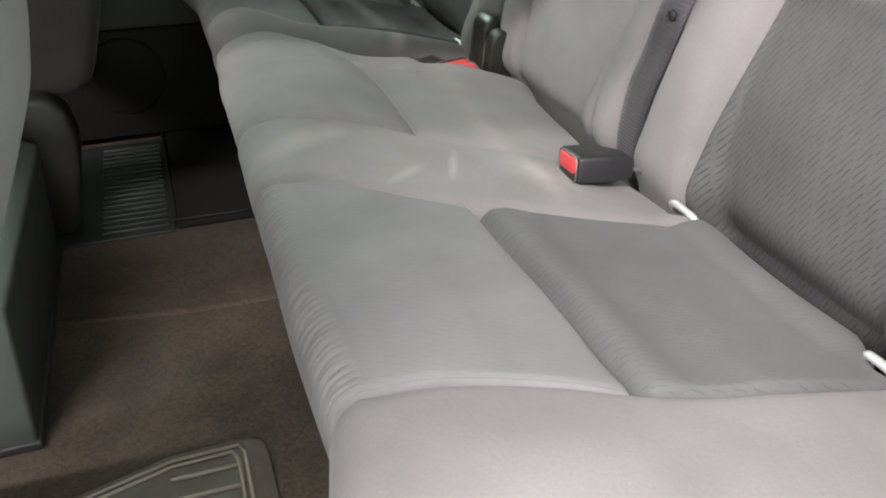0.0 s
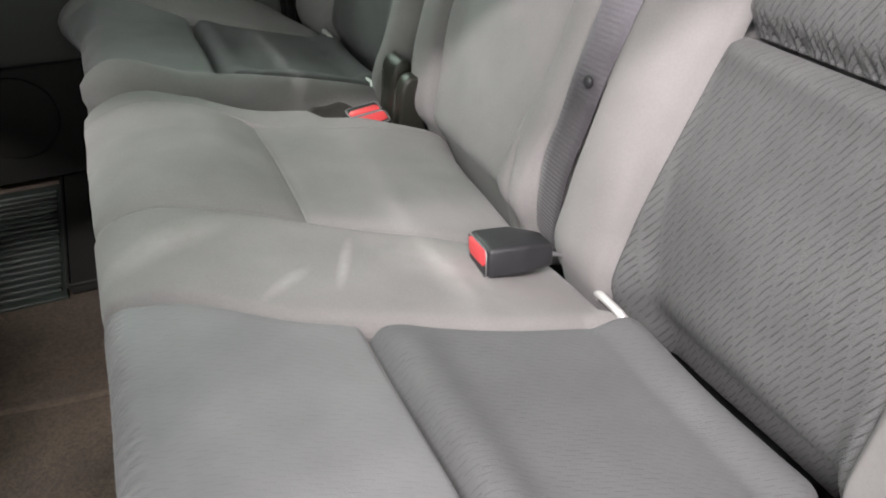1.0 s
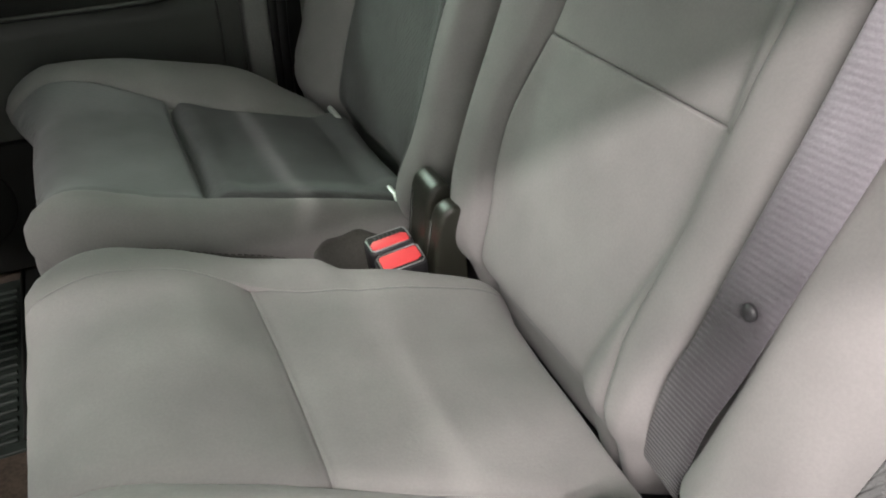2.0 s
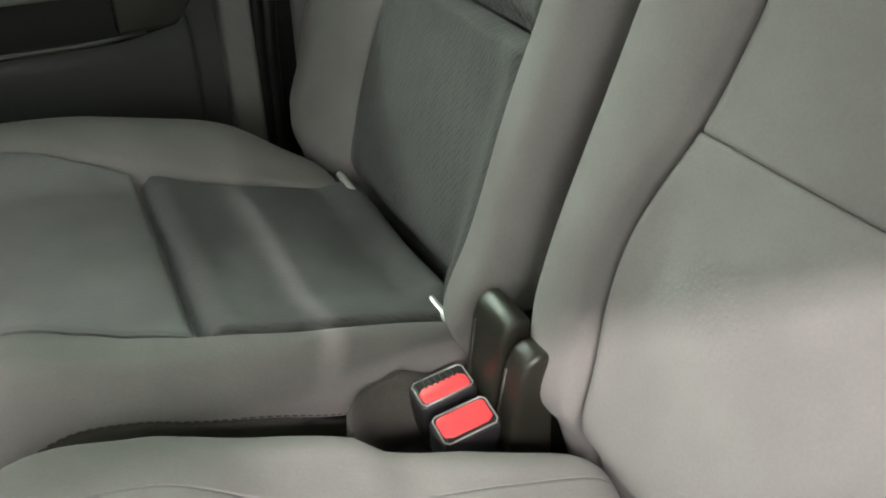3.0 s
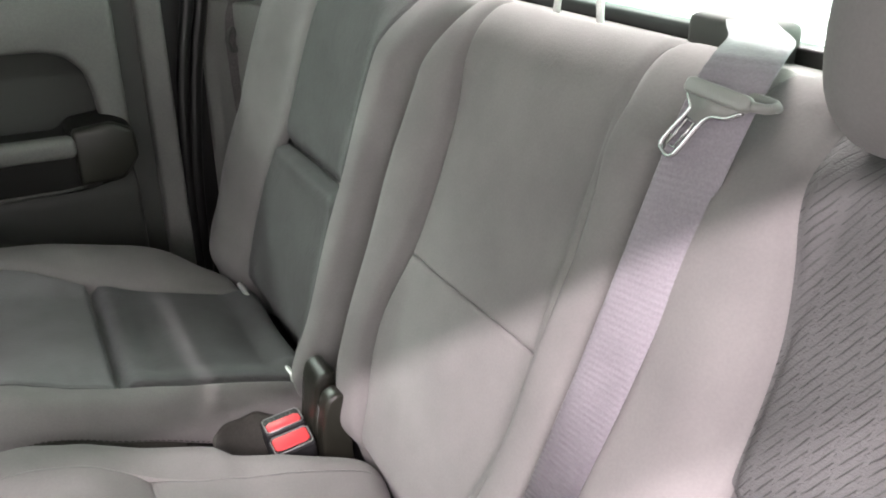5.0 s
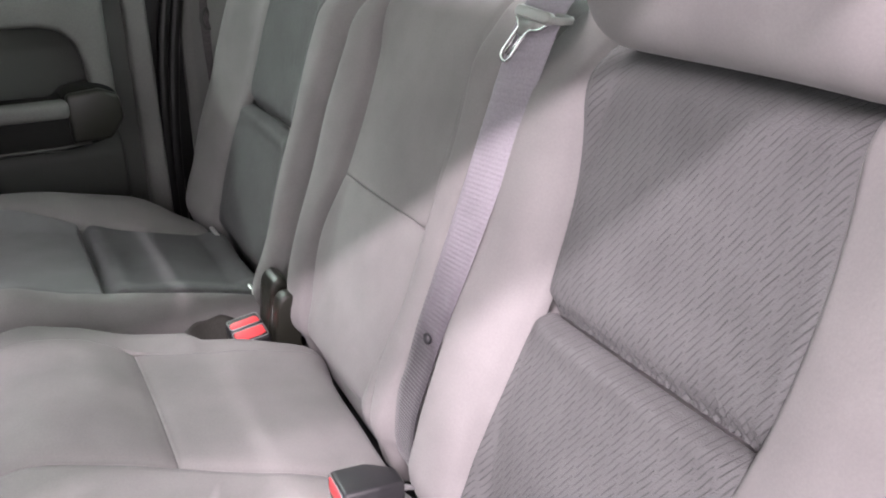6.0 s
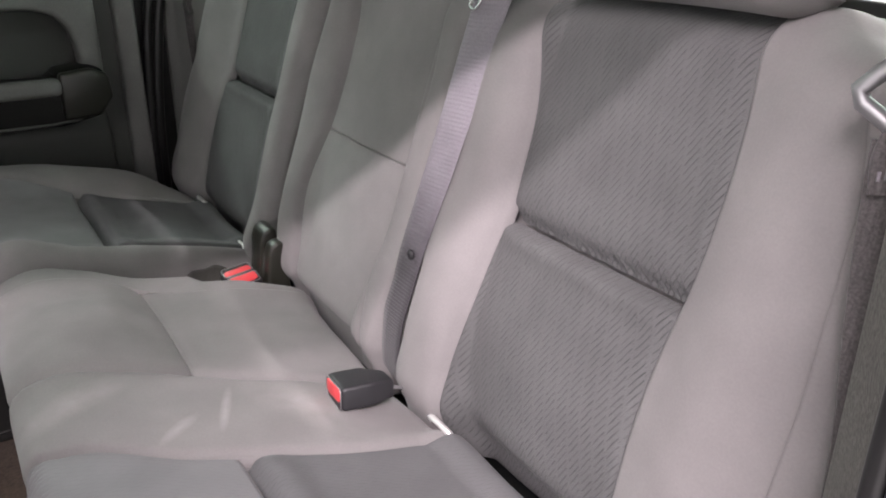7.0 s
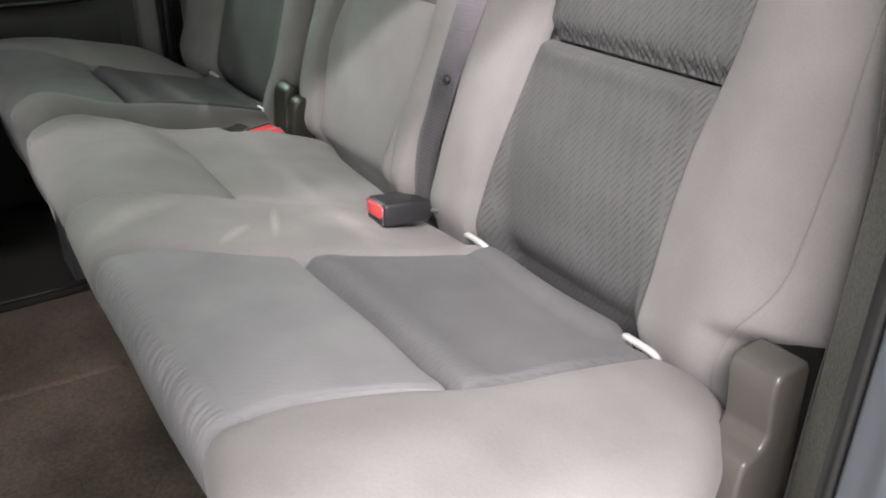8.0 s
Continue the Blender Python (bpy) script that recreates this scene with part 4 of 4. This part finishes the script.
for k in range(9):
    w = -0.018 + 0.0045 * k
    part("stitch", tube_bm([(0.0495 + 0.45 * w, 0.166 - 0.85 * w, 0.799 - 12 * w * w), (0.0485 + 0.45 * w, 0.1655 - 0.85 * w, 0.793 - 12 * w * w)], 0.0012, 6), WEBBING, near_belt, "pale thread stitch")
part("ring", tube_bm([(0.049, 0.209, 0.84), (0.053, 0.2, 0.851), (0.064, 0.176, 0.876), (0.07, 0.161, 0.883), (0.082, 0.135, 0.872), (0.085, 0.128, 0.846), (0.081, 0.135, 0.819), (0.07, 0.158, 0.805), (0.057, 0.19, 0.82), (0.05, 0.206, 0.832)], 0.0058, 12, 0, True), STEEL, near_belt, "thick satin steel wire ring")

# single buckle on the cushion
bk = empty("seat_belt_buckle", "black belt buckle with red button on the cushion", "buckle")
ux = Vector((-0.985, 0.10, 0.055)).normalized()
uz = Vector((0.08, 0.12, 1)).normalized()
uy = uz.cross(ux).normalized()
uz = ux.cross(uy)
bk.matrix_world = Matrix.Translation((-0.026, 0.692, 0.394)) @ Matrix((ux, uy, uz)).transposed().to_4x4()


def taper_box(length, h, q, tail):
    """A buckle housing that narrows and flattens towards its tail, with rounded edges."""
    bm = prism_bm([(0, -h * tail), (length * 0.45, -h), (length, -h), (length, h), (length * 0.45, h), (0, h * tail)], 2, -q / 2, q / 2, 0.005, 3)
    for v in bm.verts:
        k = min(max(v.co.x / (length * 0.5), 0), 1)
        if v.co.z > 0:
            v.co.z *= 1 - (1 - k) ** 2 * (1 - tail) * 1.3
    return bm


def buckle_parts(owner, length, half, thick, comb=False, tail=0.86):
    h, q = half, thick
    part("housing", taper_box(length, h, q, tail), BLACK_PLASTIC, owner, "black grained plastic housing")
    low = -0.02 if comb else -0.2 if tail > 0.8 else -0.06
    part("button", prism_bm([(-h * 0.84, low * q), (-h * 0.62, (low - 0.14) * q), (h * 0.62, (low - 0.14) * q), (h * 0.84, low * q), (h * 0.84, q * 0.3), (h * 0.74, q * 0.4), (-h * 0.74, q * 0.4), (-h * 0.84, q * 0.3)], 0, length - 0.008, length + 0.0025, 0.0022, 3), RED, owner, "red release button")
    part("slot", prism_bm([(-h * 0.8, -q * 0.42), (h * 0.8, -q * 0.42), (h * 0.8, (low - 0.08) * q), (-h * 0.8, (low - 0.08) * q)], 0, length - 0.004, length + 0.0012), RUBBER, owner, "dark tongue slot", smooth=False)
    if comb:
        for k in range(6):
            y0 = -h * 0.5 + k * h * 0.2
            part("rib", box_bm(length, length + 0.003, y0 - 0.0008, y0 + 0.0008, -q * 0.36, (low - 0.05) * q), BLACK_PLASTIC, owner, smooth=False)
    ring = [(length + 0.001, sy * h * ay, sz * q * az) for sy, sz, flip in ((1, -1, 0), (1, 1, 1), (-1, 1, 0), (-1, -1, 1)) for ay, az in (((0.78, 0.45), (0.9, 0.34)) if not flip else ((0.9, 0.34), (0.78, 0.45)))]
    part("rim", tube_bm(ring, 0.0009, 8, 0, True), STEEL, owner, "thin bright rim")


buckle_parts(bk, 0.072, 0.027, 0.031, False, 0.62)
part("strap", tube_bm([(0.004, -0.008, -0.008), (-0.012, -0.004, -0.012), (-0.024, 0.0, -0.018), (-0.034, 0.002, -0.026)], 0.002, 8, 12), STEEL, bk, "thin steel stalk")
part("strap", tube_bm([(0.004, 0.008, -0.006), (-0.010, 0.007, -0.008), (-0.024, 0.003, -0.017), (-0.034, 0.002, -0.026)], 0.002, 8, 12), STEEL, bk, "thin steel stalk")

# the pair of buckles in the pocket between the cushions
for px, py, pz, lean, flip in ((-0.058, 1.170, 0.367, -0.08, -1), (-0.062, 1.121, 0.371, -0.22, 1)):
    pb = empty("seat_belt_buckle", "upright black buckle with red button in the pocket", "buckle", "pair of buckles")
    fx = Vector((-0.12, lean, 0.97)).normalized()
    fy = Vector((1.0, 0.0, 0.12))
    fy = (fy - fx * fy.dot(fx)).normalized() * flip
    fz = fx.cross(fy)
    pb.matrix_world = Matrix.Translation(Vector((px, py, pz)) - fx * 0.068) @ Matrix((fx, fy, fz)).transposed().to_4x4()
    buckle_parts(pb, 0.068, 0.027, 0.03, flip < 0)

# dark lined pocket between the cushions
# Pocket floor in black, which stands for the shade deep between the cushions.
tagged(part("buckle_pocket", prism_bm([(-0.155, 1.085), (-0.145, 1.20), (0.03, 1.21), (0.03, 1.05), (-0.06, 1.05)], 2, 0.20, 0.27, 0.01, 2), RUBBER), "pocket floor between the cushions, blackened for shade", "pocket", kind="structure")
tagged(part("split_gap", box_bm(-0.40, 0.0, 1.15, 1.24, 0.18, 0.30), BLACK_PLASTIC, smooth=False), "black metal under the cushion split", "gap", kind="structure")

ph = np.linspace(0.32 * math.pi, 1.6 * math.pi, 48)[:, None]
rr = np.linspace(0, 1, 16)[None]
fall = 1 - (1 - rr) ** 2
bowl = np.stack([-0.085 + (0.066 - 0.026 * fall) * np.cos(ph), 1.146 + (0.05 - 0.018 * fall) * np.sin(ph), 0.38 - 0.006 * np.sin(ph) ** 2 - 0.03 * np.clip(np.cos(ph), 0, 1) - 0.07 * np.clip(-np.sin(ph), 0, 1) - 0.10 * rr + 0 * ph + 0.0015 * np.sin(9 * ph + 3 * rr)], -1)
lip = bowl[:, :1] * np.array([1, 1, 1.0]) + np.concatenate([0.004 * np.cos(ph)[..., None], 0.004 * np.sin(ph)[..., None], -0.09 + 0 * ph[..., None]], -1)
tagged(grid_part("pocket_lining", np.concatenate([lip, bowl], 1), POUCH), "dark cloth lining of the buckle pocket", "pocket", kind="structure")
# Black box added as the shade seen behind and between the covers.
tagged(part("hinge_shade_box", box_bm(0.03, 0.08, 1.10, 1.19, 0.20, 0.40), RUBBER, smooth=False), "black box for the shade behind the hinge covers", "gap", kind="structure")
# hinge covers between the backrests
for yy, ww, zz in ((1.161, 0.026, 0.445), (1.117, 0.014, 0.432)):
    hc = empty("hinge_cover", "narrow black plastic hinge cover", "cover", "hinge covers")
    part("shell", prism_bm([(-0.035, 0.22), (-0.028, 0.36), (-0.022, zz - 0.022), (-0.017, zz - 0.008), (-0.006, zz - 0.001), (0.006, zz - 0.004), (0.012, 0.36), (0.02, 0.22)], 1, yy - ww, yy + ww, 0.0055, 4), OLIVE, hc)
    part("rib", tube_bm([(-0.0335, yy + 0.6 * ww, 0.26), (-0.0285, yy + 0.6 * ww, 0.36), (-0.0225, yy + 0.6 * ww, zz - 0.024)], 0.0016, 6), OLIVE, hc)
near_hinge = empty("hinge_cover", "bronze-grey plastic hinge cover at the bench end", "cover")
part("shell", prism_bm([(-0.056, 0.02), (-0.055, 0.340), (-0.051, 0.355), (-0.030, 0.361), (-0.024, 0.372), (-0.031, 0.416), (-0.030, 0.430), (-0.023, 0.437), (0.009, 0.438), (0.017, 0.431), (0.019, 0.39), (0.03, 0.28), (0.03, 0.02)], 1, 0.165, 0.213, 0.005, 4), COVER, near_hinge)
part("lower_ledge", prism_bm([(-0.0575, 0.02), (-0.0575, 0.30), (-0.054, 0.312), (-0.048, 0.312), (-0.048, 0.02)], 1, 0.172, 0.206, 0.002, 2), COVER, near_hinge, "raised front face of the cover")
# Black box put into the gap by the pillar to stand for its shade.
tagged(part("hinge_shade_box_near", box_bm(0.034, 0.10, 0.158, 0.222, 0.02, 0.43), MATT_BLACK, smooth=False), "black box for the shade beside the hinge cover", "gap", kind="structure")


# wire anchors in the seat crease
def wire_anchor(y0, y1, f, lift):
    an = empty("child_seat_anchor", "bright bent wire anchor in the seat crease", "anchor", "seat anchors")
    rise = [(x - 0.5 * lift, d, z + lift) for x, d, z in ((0.022, 0.004, 0.322), (0.012, 0.001, 0.343), (0.006, 0.0, 0.354), (0.002, 0.004, 0.361), (0.001, 0.012, 0.363))]
    left = [(x - f, y0 + d, z) for x, d, z in rise]
    right = [(x - f, y1 - d, z) for x, d, z in reversed(rise)]
    part("wire", tube_bm(left + right, 0.0042, 10, 60), WIRE, an)


for ya, set_back, lift in ((0.312, 0.0, 0.0), (0.592, 0.0, 0.004), (1.238, 0.012, 0.008), (1.522, 0.0, 0.008)):
    wire_anchor(ya, ya + 0.048, set_back, lift)

# tether loop behind the centre backrest
loop = empty("tether_loop", "pale bent wire loop behind the backrest", "wire loop")
part("wire", tube_bm([(0.31, 1.135, 0.82), (0.31, 1.13, 0.87), (0.31, 1.122, 0.905), (0.31, 1.10, 0.93), (0.31, 1.075, 0.93), (0.31, 1.058, 0.905), (0.31, 1.05, 0.87), (0.31, 1.047, 0.82)], 0.0045, 10, 60), WIRE, loop)

# far belt loop on the quarter trim
fl = empty("belt_stay", "grey plastic belt stay on the quarter trim", "belt stay")
part("stay", tube_bm([(0.086, 1.80, 0.715), (0.080, 1.80, 0.735), (0.09, 1.80, 0.755), (0.1, 1.80, 0.735), (0.097, 1.80, 0.715)], 0.0045, 8, 40, True), DARK_TRIM, fl)
part("webbing", ribbon_bm([(0.12, 1.80, 1.0), (0.115, 1.80, 0.82), (0.10, 1.80, 0.74), (0.11, 1.80, 0.5)], [(1, 0, 0)] * 4, 0.046, 0.002, 30), DARK_WEBBING, fl, "dark webbing")

# ---- floor mats ----
mat_far = empty("floor_mat", "dark ribbed rubber mat on the far floor", "floor mat")
part("sheet", box_bm(-0.735, -0.528, 1.384, 1.84, FLOOR, FLOOR + 0.006, 0.002), MAT_DARK, mat_far)
for k in range(19):
    y0 = 1.402 + 0.022 * k
    part("rib", box_bm(-0.655, -0.537, y0, y0 + 0.010, FLOOR + 0.005, FLOOR + 0.011, 0.002, 2), MAT_DARK, mat_far)
# Black slab added where the far cushion shades the floor.
tray = empty("under_seat_shade_slab", "black slab standing for shade under the far cushion", "tray")
part("shade_slab", box_bm(-0.524, -0.30, 1.39, 1.84, FLOOR, FLOOR + 0.022, 0.006), MATT_BLACK, tray)
part("shade_slab_rim", tube_bm([(-0.524, 1.84, FLOOR + 0.021), (-0.524, 1.39, FLOOR + 0.021), (-0.31, 1.39, FLOOR + 0.021)], 0.004, 8), MATT_BLACK, tray)
mat_near = empty("floor_mat", "brown rubber mat with raised edges and ribs", "floor mat")
part("sheet", prism_bm([(-0.455, 0.15), (-0.455, 0.762), (-0.461, 0.778), (-0.476, 0.787), (-0.492, 0.789), (-0.575, 0.785), (-0.68, 0.755), (-0.85, 0.742), (-0.85, 0.15)], 2, FLOOR, FLOOR + 0.007, 0.003, 2), MAT_BROWN, mat_near)
for inset in (0.0, 0.009):
    part("raised_edge", tube_bm([(-0.487 - inset, 0.2, FLOOR + 0.008), (-0.484 - inset, 0.76 - inset, FLOOR + 0.008), (-0.49 - inset, 0.775 - inset, FLOOR + 0.008), (-0.57, 0.773 - inset, FLOOR + 0.008), (-0.67, 0.745 - inset, FLOOR + 0.008), (-0.84, 0.73 - inset, FLOOR + 0.008)], 0.0026, 8), MAT_RIB, mat_near, "raised mat rim")
for k in range(15):
    y0 = 0.741 - 0.034 * k
    part("rib", box_bm(-0.575, -0.494, y0 - 0.0025, y0 + 0.0025, FLOOR + 0.005, FLOOR + 0.010, 0.0015, 2), MAT_RIB, mat_near)
tagged(part("carpet_ridge", tube_bm([(-0.73, 1.144, FLOOR - 0.004), (-0.66, 1.132, FLOOR - 0.003), (-0.55, 1.116, FLOOR - 0.002), (-0.47, 1.11, FLOOR - 0.003), (-0.36, 1.107, FLOOR - 0.004)], 0.008, 10, 40), CARPET), "low worn ridge in the brown carpet", "carpet", kind="structure")

# ---- front seats ----
fs = empty("front_seat", "grey cloth front seat seen from behind", "seat", "front seats")
part("backrest", prism_bm([(-0.80, 0.29), (-0.64, 0.285), (-0.615, 0.31), (-0.50, 0.70), (-0.46, 0.95), (-0.60, 0.98), (-0.75, 0.6)], 1, 1.44, 1.84, 0.03, 4), SHADED_FRONT_CLOTH, fs, "grey cloth seat back")
part("recliner_cover", prism_bm([(-0.78, 0.05), (-0.78, 0.27), (-0.745, 0.305), (-0.695, 0.305), (-0.665, 0.275), (-0.655, 0.22), (-0.685, 0.05)], 1, 1.40, 1.47, 0.012, 3), OLIVE, fs, "dark plastic recliner cover")
part("base", box_bm(-1.25, -0.78, 1.42, 1.14, FLOOR, 0.30, 0.02), BLACK_PLASTIC, fs, "black seat base")
con = empty("seat_console", "black plastic console base between the front seats", "console")
part("base_panel", prism_bm([(-1.2, FLOOR), (-1.2, 0.248), (-0.735, 0.248), (-0.716, 0.238), (-0.728, FLOOR)], 1, 0.862, 1.375, 0.006, 3), CONSOLE, con, "dark green-grey plastic base panel")
part("foot_trim", box_bm(-1.19, -0.722, 0.857, 1.37, FLOOR, FLOOR + 0.014, 0.004), BLACK_PLASTIC, con, "black foot strip")
part("lid", prism_bm([(-1.2, 0.251), (-1.2, 0.30), (-0.80, 0.30), (-0.77, 0.285), (-0.765, 0.251)], 1, 0.88, 1.37, 0.01, 3), DARK_TRIM, con, "dark grey console lid")
ds = empty("front_seat", "grey cloth front seat beside the open doorway", "seat", "front seats")
part("backrest", prism_bm([(-0.80, 0.33), (-0.70, 0.34), (-0.645, 0.45), (-0.61, 0.53), (-0.59, 0.58), (-0.58, 0.63), (-0.57, 0.75), (-0.56, 0.95), (-0.68, 0.98), (-0.80, 0.6)], 1, 0.13, 0.61, 0.012, 3), CLOTH_BACK, ds, "grey cloth seat back")
part("base", prism_bm([(-1.25, FLOOR), (-1.25, 0.32), (-0.74, 0.32), (-0.75, FLOOR)], 1, 0.16, 0.58, 0.01, 2), BLACK_PLASTIC, ds, "black seat base")
